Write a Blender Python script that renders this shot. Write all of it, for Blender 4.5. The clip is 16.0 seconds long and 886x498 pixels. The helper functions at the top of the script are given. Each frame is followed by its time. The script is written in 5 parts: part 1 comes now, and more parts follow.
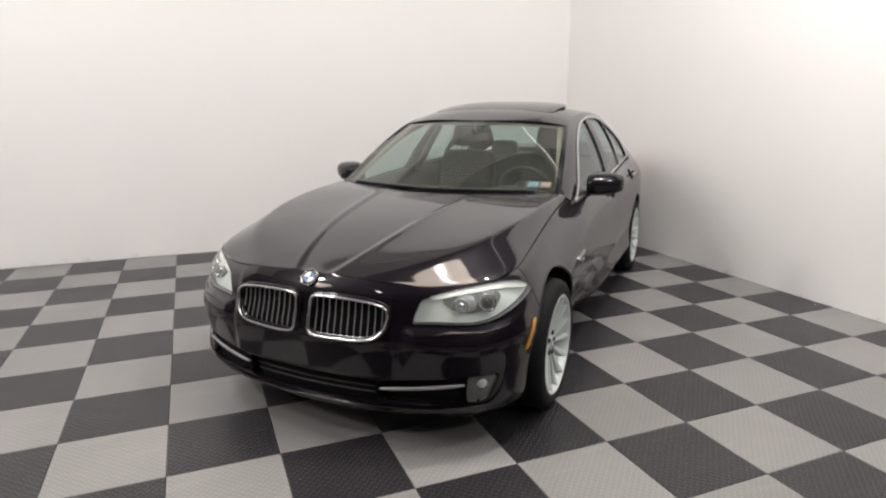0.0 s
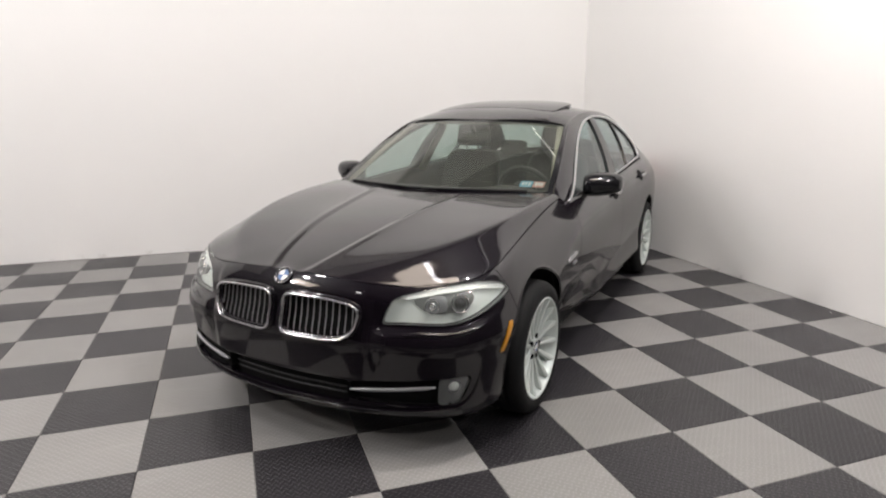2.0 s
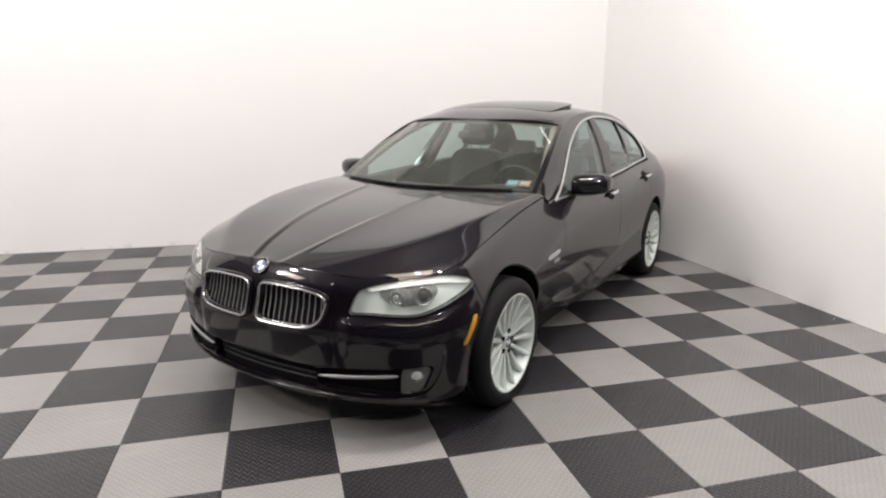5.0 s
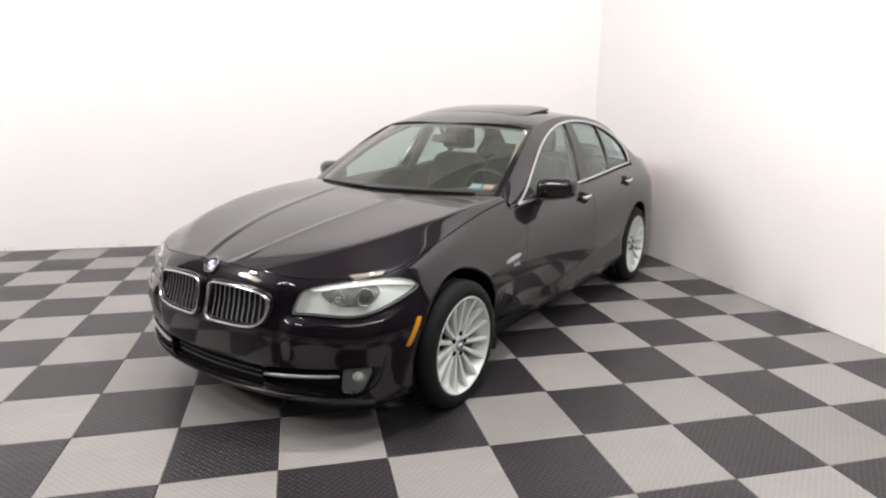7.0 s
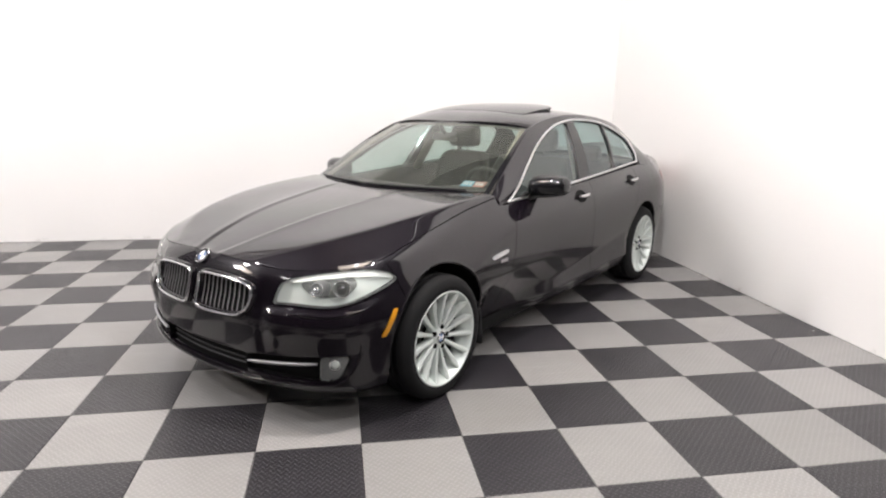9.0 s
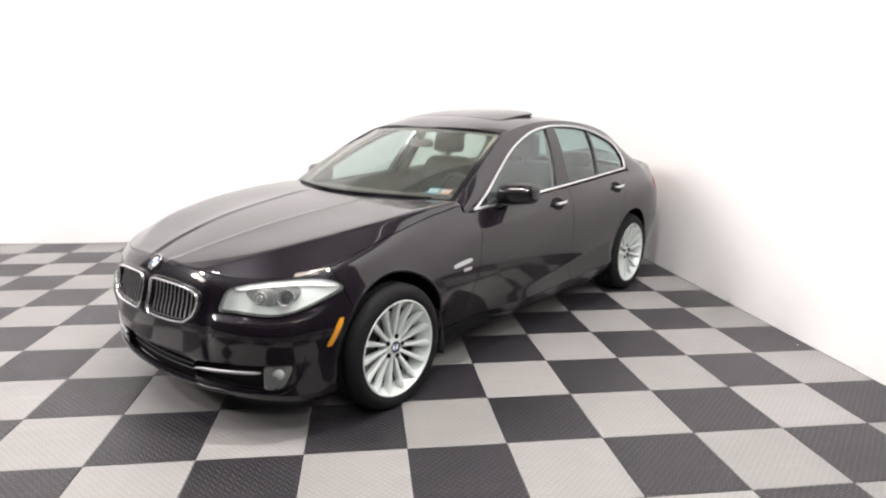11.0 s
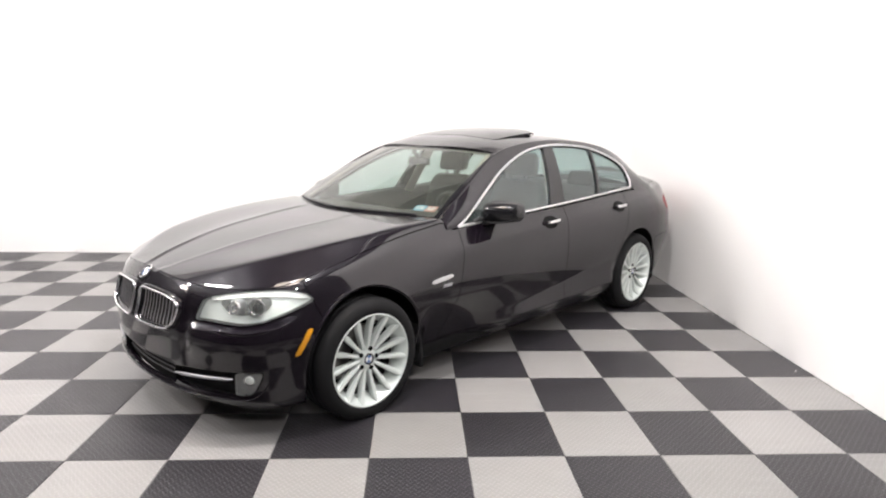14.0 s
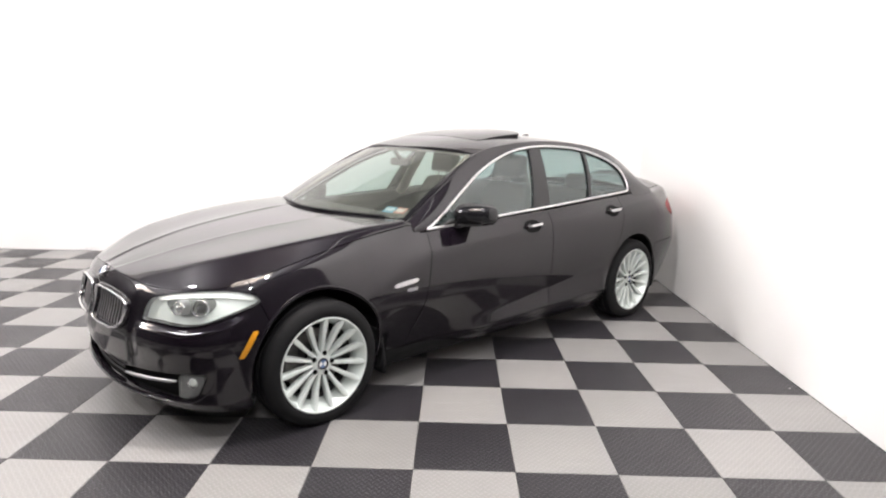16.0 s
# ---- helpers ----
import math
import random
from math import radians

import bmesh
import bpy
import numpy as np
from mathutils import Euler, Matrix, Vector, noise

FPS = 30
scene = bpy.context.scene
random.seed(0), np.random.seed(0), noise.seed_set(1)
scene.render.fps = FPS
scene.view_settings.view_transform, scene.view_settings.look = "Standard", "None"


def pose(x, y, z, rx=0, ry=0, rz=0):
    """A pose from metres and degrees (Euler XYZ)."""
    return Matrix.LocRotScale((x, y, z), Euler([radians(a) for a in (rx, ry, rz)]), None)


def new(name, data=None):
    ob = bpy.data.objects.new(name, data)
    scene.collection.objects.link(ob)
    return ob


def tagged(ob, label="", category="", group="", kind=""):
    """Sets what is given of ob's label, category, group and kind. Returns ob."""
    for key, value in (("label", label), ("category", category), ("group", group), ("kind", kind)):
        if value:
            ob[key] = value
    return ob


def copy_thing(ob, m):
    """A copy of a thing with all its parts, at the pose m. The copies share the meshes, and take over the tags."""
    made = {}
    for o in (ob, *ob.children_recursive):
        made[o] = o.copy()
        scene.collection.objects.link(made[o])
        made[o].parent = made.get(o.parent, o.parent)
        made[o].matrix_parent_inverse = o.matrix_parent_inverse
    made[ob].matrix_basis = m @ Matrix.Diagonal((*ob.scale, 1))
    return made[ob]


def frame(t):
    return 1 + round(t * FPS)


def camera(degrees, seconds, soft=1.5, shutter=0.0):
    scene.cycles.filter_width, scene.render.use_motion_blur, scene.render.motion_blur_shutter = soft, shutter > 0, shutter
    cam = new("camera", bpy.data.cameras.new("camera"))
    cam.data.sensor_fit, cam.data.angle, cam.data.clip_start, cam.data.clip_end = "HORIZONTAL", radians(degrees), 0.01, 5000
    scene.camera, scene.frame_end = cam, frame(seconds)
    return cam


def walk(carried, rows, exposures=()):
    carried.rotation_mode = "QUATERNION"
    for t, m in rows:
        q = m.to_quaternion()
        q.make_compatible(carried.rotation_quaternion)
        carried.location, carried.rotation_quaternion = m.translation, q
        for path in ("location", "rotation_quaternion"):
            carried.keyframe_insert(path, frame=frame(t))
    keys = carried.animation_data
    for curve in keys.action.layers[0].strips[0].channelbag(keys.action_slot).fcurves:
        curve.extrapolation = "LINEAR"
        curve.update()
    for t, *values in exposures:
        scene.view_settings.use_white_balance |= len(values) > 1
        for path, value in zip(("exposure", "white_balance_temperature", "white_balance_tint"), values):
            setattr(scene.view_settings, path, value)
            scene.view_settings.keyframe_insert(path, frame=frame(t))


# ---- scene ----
cam = camera(71.5, 16.0, soft=2.2)
ROWS = [
    (0, -1.200, -2.085, 1.512, 76.81, 0.03, -22.26),
    (0.5, -1.160, -2.117, 1.504, 77.00, 0.12, -21.07),
    (1, -1.103, -2.126, 1.498, 76.79, 0.14, -20.20),
    (1.5, -1.023, -2.126, 1.500, 76.87, 0.09, -19.68),
    (2, -0.940, -2.134, 1.493, 76.94, 0.05, -19.02),
    (2.5, -0.866, -2.146, 1.481, 76.90, -0.06, -18.30),
    (3, -0.830, -2.155, 1.476, 76.93, -0.02, -17.47),
    (3.5, -0.805, -2.180, 1.478, 76.88, -0.08, -16.81),
    (4, -0.770, -2.222, 1.484, 76.84, -0.19, -16.25),
    (6.5, -0.413, -2.424, 1.505, 77.06, -0.46, -13.55),
    (7, -0.332, -2.428, 1.501, 77.14, -0.58, -13.12),
    (7.5, -0.275, -2.443, 1.499, 77.18, -0.57, -11.92),
    (8, -0.226, -2.477, 1.494, 77.14, -0.53, -11.02),
    (8.5, -0.154, -2.523, 1.495, 77.02, -0.70, -10.21),
    (9, -0.072, -2.563, 1.503, 76.99, -0.70, -9.54),
    (11.5, 0.352, -2.562, 1.525, 77.52, -0.76, -6.53),
    (12, 0.398, -2.579, 1.519, 77.96, -0.74, -5.77),
    (12.5, 0.453, -2.601, 1.514, 78.14, -0.75, -5.16),
    (13, 0.521, -2.624, 1.519, 78.30, -0.79, -4.66),
    (13.5, 0.597, -2.662, 1.535, 78.47, -0.87, -3.73),
    (14, 0.675, -2.679, 1.549, 78.68, -0.88, -2.55),
    (14.5, 0.781, -2.641, 1.545, 78.84, -0.88, -1.77),
    (15, 0.906, -2.586, 1.536, 78.93, -0.94, -0.98),
    (15.5, 1.018, -2.563, 1.531, 79.08, -0.94, 0.09),
    (16, 1.094, -2.568, 1.529, 78.98, -1.06, 1.08),
]
EXPOSURES = [(0.0, 0.06, 6500, 10), (3.5, 0.20, 6500, 10), (7.0, 0.45, 6480, 11), (9.0, 0.61, 6450, 11), (11.5, 0.89, 6400, 11), (13.0, 0.90, 6400, 11), (16.0, 0.91, 6400, 11)]
walk(cam, [(t, pose(x, y, z, rx, ry, rz)) for t, x, y, z, rx, ry, rz in ROWS], EXPOSURES)

# ---- world and light ----
WALL_X, WALL_Y, LEFT_X, FRONT_Y = 3.265, 4.71, -8.0, -8.0
CEIL_Z = 4.5
world = bpy.data.worlds.new("world")
scene.world = world
world.use_nodes = True
world.node_tree.nodes["Background"].inputs[0].default_value = (0.9, 0.95, 1.0, 1)
world.node_tree.nodes["Background"].inputs[1].default_value = 0.02


def lamp(x, y, z, power, radius=0.055, colour=(1.0, 0.965, 0.945)):
    data = bpy.data.lights.new("lamp_glow", "POINT")
    data.energy, data.shadow_soft_size, data.color = power, radius, colour
    ob = new("lamp_glow", data)
    ob.location = (x, y, z)
    return ob


LAMP_Z = 4.12
# the last two are unseen, added to brighten the right wall
LAMPS = ((1.05, 0.10, 1.30), (-2.6, 1.2, 0.68), (-4.45, 0.7, 1.15), (-3.5, -1.5, 0.10), (-6.4, 0.7, 1.25), (1.7, -1.8, 0.75), (1.5, -4.6, 0.9))
for lx, ly, share in LAMPS:
    lamp(lx, ly, LAMP_Z, 205 * share, 0.15 if lx < -2 else 0.06)

# added unseen fill lights brighten the upper parts of the two white walls


def wall_fill(length, power, place):
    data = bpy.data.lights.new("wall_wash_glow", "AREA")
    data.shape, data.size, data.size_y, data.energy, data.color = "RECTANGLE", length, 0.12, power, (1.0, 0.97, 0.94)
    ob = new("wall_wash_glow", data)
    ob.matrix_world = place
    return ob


wall_fill(6.4, 6, pose(0.0, 3.95, 4.36, 52, 0, 0))
wall_fill(3.6, 9, pose(2.30, 2.2, 4.36, 52, 0, -90))

# ---- materials ----
def material(name, colour=(0.5, 0.5, 0.5), rough=0.5, metal=0.0, coat=0.0, ior=1.5, vary=0.0, scale=8.0,
             bump=0.0, bump_scale=60.0, per_object=0.0, rough_vary=0.0, second=None, emit=0.0, coat_rough=0.03):
    mat = bpy.data.materials.new(name)
    mat.use_nodes = True
    nt = mat.node_tree
    n, link = nt.nodes, nt.links.new
    b = n["Principled BSDF"]
    b.inputs["Base Color"].default_value = (*colour, 1)
    b.inputs["Roughness"].default_value, b.inputs["Metallic"].default_value = rough, metal
    b.inputs["IOR"].default_value = ior
    b.inputs["Coat Weight"].default_value, b.inputs["Coat Roughness"].default_value = coat, coat_rough
    if emit:
        b.inputs["Emission Color"].default_value = (*colour, 1)
        b.inputs["Emission Strength"].default_value = emit
    pos = n.new("ShaderNodeTexCoord").outputs["Object"]
    if vary or second:
        tex = n.new("ShaderNodeTexNoise")
        tex.inputs["Scale"].default_value, tex.inputs["Detail"].default_value = scale, 6
        link(pos, tex.inputs["Vector"])
        ramp = n.new("ShaderNodeMix")
        ramp.data_type = "RGBA"
        other = second or tuple(min(1, c * (1 + vary)) for c in colour)
        low = colour if second else tuple(c * (1 - vary) for c in colour)
        ramp.inputs[6].default_value, ramp.inputs[7].default_value = (*low, 1), (*other, 1)
        link(tex.outputs["Fac"], ramp.inputs[0])
        out = ramp.outputs[2]
        if per_object:
            info, hsv = n.new("ShaderNodeObjectInfo"), n.new("ShaderNodeHueSaturation")
            span = n.new("ShaderNodeMapRange")
            span.inputs[3].default_value, span.inputs[4].default_value = 1 - per_object, 1 + per_object
            link(info.outputs["Random"], span.inputs[0])
            link(span.outputs[0], hsv.inputs["Value"])
            link(out, hsv.inputs["Color"])
            out = hsv.outputs[0]
        link(out, b.inputs["Base Color"])
        if rough_vary:
            rr = n.new("ShaderNodeMapRange")
            rr.inputs[3].default_value, rr.inputs[4].default_value = rough - rough_vary, rough + rough_vary
            link(tex.outputs["Fac"], rr.inputs[0])
            link(rr.outputs[0], b.inputs["Roughness"])
    if bump:
        fine, bm_ = n.new("ShaderNodeTexNoise"), n.new("ShaderNodeBump")
        fine.inputs["Scale"].default_value, fine.inputs["Detail"].default_value = bump_scale, 4
        bm_.inputs["Strength"].default_value, bm_.inputs["Distance"].default_value = bump, 0.01
        link(pos, fine.inputs["Vector"])
        link(fine.outputs["Fac"], bm_.inputs["Height"])
        link(bm_.outputs[0], b.inputs["Normal"])
    return mat


def tile_material(name, colour, dirt, rough, glint_scuff, relief):
    """Moulded plastic with raised tread bars in alternating directions, their highlights painted lighter, scuffs and
    grime.
    """
    mat = bpy.data.materials.new(name)
    mat.use_nodes = True
    nt = mat.node_tree
    n, link = nt.nodes, nt.links.new
    b = n["Principled BSDF"]

    def maths(op, a, c=None):
        q = n.new("ShaderNodeMath")
        q.operation = op
        for k, v in enumerate((a, c)):
            if v is None:
                continue
            if isinstance(v, (int, float)):
                q.inputs[k].default_value = v
            else:
                link(v, q.inputs[k])
        return q.outputs[0]

    coord = n.new("ShaderNodeTexCoord").outputs["Object"]
    geo = n.new("ShaderNodeNewGeometry").outputs["Position"]
    turn = n.new("ShaderNodeMapping")
    turn.inputs["Rotation"].default_value = (0, 0, radians(45))
    turn.inputs["Scale"].default_value = (1 / 0.024, 1 / 0.024, 1)
    link(coord, turn.inputs["Vector"])
    sep = n.new("ShaderNodeSeparateXYZ")
    link(turn.outputs[0], sep.inputs[0])
    fx, fy = maths("FRACT", sep.outputs[0]), maths("FRACT", sep.outputs[1])
    odd = maths("MODULO", maths("ABSOLUTE", maths("ADD", maths("FLOOR", sep.outputs[0]), maths("FLOOR", sep.outputs[1]))), 2)
    ax, ay = maths("ABSOLUTE", maths("SUBTRACT", fx, 0.5)), maths("ABSOLUTE", maths("SUBTRACT", fy, 0.5))
    def ramp(v, lo, hi):
        q = n.new("ShaderNodeMapRange")
        q.interpolation_type = "SMOOTHSTEP"
        q.inputs[1].default_value, q.inputs[2].default_value = lo, hi
        q.inputs[3].default_value, q.inputs[4].default_value = 1.0, 0.0
        link(v, q.inputs[0])
        return q.outputs[0]

    bar_a = maths("MULTIPLY", ramp(ax, 0.36, 0.48), ramp(ay, 0.06, 0.20))
    bar_b = maths("MULTIPLY", ramp(ay, 0.36, 0.48), ramp(ax, 0.06, 0.20))
    mixm = n.new("ShaderNodeMix")
    link(odd, mixm.inputs[0])
    link(bar_a, mixm.inputs[2])
    link(bar_b, mixm.inputs[3])
    bmp = n.new("ShaderNodeBump")
    bmp.inputs["Strength"].default_value, bmp.inputs["Distance"].default_value = 1.0, relief
    link(mixm.outputs[0], bmp.inputs["Height"])
    link(bmp.outputs[0], b.inputs["Normal"])
    big, small = n.new("ShaderNodeTexNoise"), n.new("ShaderNodeTexNoise")
    big.inputs["Scale"].default_value, big.inputs["Detail"].default_value = 1.7, 5
    small.inputs["Scale"].default_value, small.inputs["Detail"].default_value = 14, 5
    link(geo, big.inputs["Vector"])
    link(geo, small.inputs["Vector"])
    grime = n.new("ShaderNodeMapRange")
    grime.inputs[1].default_value, grime.inputs[2].default_value = 0.4, 0.75
    grime.inputs[3].default_value, grime.inputs[4].default_value = 0.0, 0.55
    link(maths("ADD", maths("MULTIPLY", big.outputs["Fac"], 0.65), maths("MULTIPLY", small.outputs["Fac"], 0.35)), grime.inputs[0])
    mix = n.new("ShaderNodeMix")
    mix.data_type = "RGBA"
    mix.inputs[6].default_value, mix.inputs[7].default_value = (*colour, 1), (*dirt, 1)
    link(grime.outputs[0], mix.inputs[0])
    # highlights painted lighter on the bar tops, and long faint drag marks
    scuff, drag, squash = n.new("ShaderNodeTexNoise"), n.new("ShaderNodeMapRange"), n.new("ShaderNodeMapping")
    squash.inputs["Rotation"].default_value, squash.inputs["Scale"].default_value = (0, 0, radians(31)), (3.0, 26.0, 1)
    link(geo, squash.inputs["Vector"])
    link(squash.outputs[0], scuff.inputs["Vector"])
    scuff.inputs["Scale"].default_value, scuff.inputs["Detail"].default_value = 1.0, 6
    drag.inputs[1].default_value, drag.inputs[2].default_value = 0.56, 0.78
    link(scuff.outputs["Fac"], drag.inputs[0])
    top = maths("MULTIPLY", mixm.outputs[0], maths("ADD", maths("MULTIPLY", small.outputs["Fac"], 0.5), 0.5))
    glint_wear, glint_mix = maths("MINIMUM", maths("ADD", top, maths("MULTIPLY", drag.outputs[0], 0.5)), 1.0), n.new("ShaderNodeMix")
    glint_mix.data_type = "RGBA"
    glint_mix.inputs[7].default_value = (*glint_scuff, 1)
    link(glint_wear, glint_mix.inputs[0])
    link(mix.outputs[2], glint_mix.inputs[6])
    info, hsv, span = n.new("ShaderNodeObjectInfo"), n.new("ShaderNodeHueSaturation"), n.new("ShaderNodeMapRange")
    span.inputs[3].default_value, span.inputs[4].default_value = 0.90, 1.09
    link(info.outputs["Random"], span.inputs[0])
    link(span.outputs[0], hsv.inputs["Value"])
    link(glint_mix.outputs[2], hsv.inputs["Color"])
    link(hsv.outputs[0], b.inputs["Base Color"])
    rr = n.new("ShaderNodeMapRange")
    rr.inputs[3].default_value, rr.inputs[4].default_value = rough - 0.10, rough + 0.16
    link(big.outputs["Fac"], rr.inputs[0])
    link(rr.outputs[0], b.inputs["Roughness"])
    return mat


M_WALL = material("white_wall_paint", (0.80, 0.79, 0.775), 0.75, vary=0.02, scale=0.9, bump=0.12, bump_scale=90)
def scuffed(mat, colour):
    """Scattered rubbed marks and grit where the floor meets a wall."""
    nt = mat.node_tree
    n, link = nt.nodes, nt.links.new
    base = n["Principled BSDF"].inputs["Base Color"]
    under = base.links[0].from_socket
    geo, sep, tex, cut, low, mul, mix = (n.new(k) for k in ("ShaderNodeNewGeometry", "ShaderNodeSeparateXYZ", "ShaderNodeTexNoise", "ShaderNodeMapRange", "ShaderNodeMapRange", "ShaderNodeMath", "ShaderNodeMix"))
    link(geo.outputs["Position"], sep.inputs[0])
    link(geo.outputs["Position"], tex.inputs["Vector"])
    tex.inputs["Scale"].default_value, tex.inputs["Detail"].default_value, tex.inputs["Roughness"].default_value = 7.0, 8, 0.7
    cut.inputs[1].default_value, cut.inputs[2].default_value = 0.56, 0.66
    link(tex.outputs["Fac"], cut.inputs[0])
    low.inputs[1].default_value, low.inputs[2].default_value = 0.05, 0.005
    link(sep.outputs[2], low.inputs[0])
    mul.operation = "MULTIPLY"
    link(cut.outputs[0], mul.inputs[0])
    link(low.outputs[0], mul.inputs[1])
    mix.data_type = "RGBA"
    mix.inputs[7].default_value = (*colour, 1)
    link(mul.outputs[0], mix.inputs[0])
    link(under, mix.inputs[6])
    link(mix.outputs[2], base)


scuffed(M_WALL, (0.50, 0.48, 0.46))
M_DARKWALL = material("dark_wall_paint", (0.03, 0.03, 0.032), 0.7, vary=0.15, scale=1.5, bump=0.1, bump_scale=60)
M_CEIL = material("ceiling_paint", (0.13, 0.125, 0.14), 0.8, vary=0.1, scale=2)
M_SUB = material("subfloor", (0.04, 0.04, 0.04), 0.8, vary=0.2, scale=5)
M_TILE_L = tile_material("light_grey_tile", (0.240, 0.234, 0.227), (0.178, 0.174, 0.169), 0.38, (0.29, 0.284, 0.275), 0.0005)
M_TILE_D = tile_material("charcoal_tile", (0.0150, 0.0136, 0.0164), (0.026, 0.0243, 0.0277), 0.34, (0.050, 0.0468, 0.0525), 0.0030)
M_PAINT = material("black_metallic_paint", (0.0050, 0.0033, 0.0057), 0.36, coat=1.0, vary=0.12, scale=900, coat_rough=0.05)
M_PAINT.node_tree.nodes["Principled BSDF"].inputs["Specular IOR Level"].default_value = 0.06
M_PAINT.node_tree.nodes["Principled BSDF"].inputs["Coat IOR"].default_value = 1.48
M_GLOSSBLACK = material("gloss_black_trim", (0.008, 0.008, 0.009), 0.12)
M_PLASTIC = material("black_plastic", (0.014, 0.014, 0.015), 0.5, vary=0.2, scale=40, bump=0.08, bump_scale=700)
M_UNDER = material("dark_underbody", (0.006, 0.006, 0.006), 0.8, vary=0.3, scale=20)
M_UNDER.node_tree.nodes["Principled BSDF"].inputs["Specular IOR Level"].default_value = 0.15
M_RUBBER = material("tyre_rubber", (0.0055, 0.0055, 0.006), 0.75, vary=0.25, scale=14, bump=0.15, bump_scale=180)
M_RUBBER.node_tree.nodes["Principled BSDF"].inputs["Specular IOR Level"].default_value = 0.25
M_CHROME = material("chrome", (0.82, 0.82, 0.83), 0.12, metal=1.0, vary=0.03, scale=30)
M_SATIN = material("satin_chrome", (0.74, 0.74, 0.75), 0.3, metal=1.0, vary=0.04, scale=30)
M_SLAT = material("silver_satin_slat", (0.42, 0.42, 0.43), 0.42, metal=0.6, vary=0.05, scale=30)
M_GREYSLAT = material("grey_satin_bar", (0.58, 0.57, 0.575), 0.25, metal=0.6, vary=0.05, scale=30)
M_ALLOY = material("silver_alloy", (0.66, 0.705, 0.675), 0.36, metal=0.25, vary=0.06, scale=25, coat=0.4)
# the alloy again in near-black, for the shade deep inside the rim
M_BARREL_SHADE = material("alloy_barrel_shade", (0.05, 0.05, 0.05), 0.5, metal=0.3, vary=0.15, scale=25)
M_DISC = material("brake_disc_steel", (0.20, 0.19, 0.185), 0.45, metal=1.0, vary=0.2, scale=40)
M_AMBER = material("amber_reflector", (0.62, 0.27, 0.010), 0.3, vary=0.12, scale=120, coat=0.6)
M_REDLAMP = material("red_tail_lamp", (0.22, 0.006, 0.010), 0.4, vary=0.1, scale=60)
M_BOWL = material("lamp_housing_silver", (0.88, 0.92, 0.885), 0.4, metal=0.0, vary=0.06, scale=30)
M_FOGHOUSE = material("fog_housing_grey", (0.17, 0.17, 0.172), 0.3, metal=0.3, vary=0.15, scale=40)
M_BOWLDARK = material("lamp_bezel_grey", (0.15, 0.155, 0.148), 0.25, metal=0.0, vary=0.1, scale=30)
M_LAMPWHITE = material("lamp_light_strip", (0.80, 0.82, 0.79), 0.3, vary=0.03, scale=30)
M_BLUE = material("badge_blue", (0.13, 0.20, 0.36), 0.25, coat=1.0, vary=0.05, scale=60)
M_WHITE = material("badge_white", (0.80, 0.80, 0.80), 0.3, coat=1.0, vary=0.03, scale=60)
M_SEAT = material("dark_leather", (0.016, 0.0125, 0.009), 0.55, vary=0.25, scale=30, bump=0.15, bump_scale=220)
M_DASH = material("dark_dashboard_plastic", (0.030, 0.029, 0.028), 0.6, vary=0.2, scale=40, bump=0.1, bump_scale=400)
M_CARPET = material("black_carpet", (0.015, 0.015, 0.015), 0.9, vary=0.3, scale=80)
M_HEADLINER = material("grey_headliner", (0.26, 0.24, 0.20), 0.9, vary=0.05, scale=60)
M_STICK_BLUE = material("sticker_blue", (0.10, 0.24, 0.34), 0.6, vary=0.25, scale=70)
M_STICK_RED = material("sticker_orange", (0.34, 0.16, 0.14), 0.6, vary=0.3, scale=90)
M_STICK_PALE = material("sticker_pale", (0.42, 0.44, 0.45), 0.6, vary=0.2, scale=90)


def glass_material(name, tint, gloss_ior, haze=0.0, film_colour=(0.55, 0.56, 0.53)):
    """Thin clear glass: lets light through, mirrors by angle; haze mixes in a pale film."""
    mat = bpy.data.materials.new(name)
    mat.use_nodes = True
    nt = mat.node_tree
    n, link = nt.nodes, nt.links.new
    n.remove(n["Principled BSDF"])
    see, shine, mix, face = (n.new(k) for k in ("ShaderNodeBsdfTransparent", "ShaderNodeBsdfGlossy", "ShaderNodeMixShader", "ShaderNodeLayerWeight"))
    see.inputs[0].default_value = (*tint, 1)
    shine.inputs["Roughness"].default_value = 0.01
    face.inputs[0].default_value = 0.5
    power, ramp = n.new("ShaderNodeMath"), n.new("ShaderNodeMapRange")
    power.operation = "POWER"
    power.inputs[1].default_value = 5.0
    ramp.inputs[3].default_value, ramp.inputs[4].default_value = ((gloss_ior - 1) / (gloss_ior + 1)) ** 2 * 2, 1.0
    link(face.outputs["Facing"], power.inputs[0])
    link(power.outputs[0], ramp.inputs[0])
    body = see.outputs[0]
    if haze:
        veil, film, tex, span = n.new("ShaderNodeBsdfDiffuse"), n.new("ShaderNodeMixShader"), n.new("ShaderNodeTexNoise"), n.new("ShaderNodeMapRange")
        veil.inputs[0].default_value = (*film_colour, 1)
        tex.inputs["Scale"].default_value, tex.inputs["Detail"].default_value = 5, 6
        span.inputs[3].default_value, span.inputs[4].default_value = haze * 0.6, haze * 1.4
        link(tex.outputs["Fac"], span.inputs[0])
        link(span.outputs[0], film.inputs[0])
        link(see.outputs[0], film.inputs[1])
        link(veil.outputs[0], film.inputs[2])
        body = film.outputs[0]
    link(ramp.outputs[0], mix.inputs[0])
    link(body, mix.inputs[1])
    link(shine.outputs[0], mix.inputs[2])
    link(mix.outputs[0], n["Material Output"].inputs[0])
    return mat


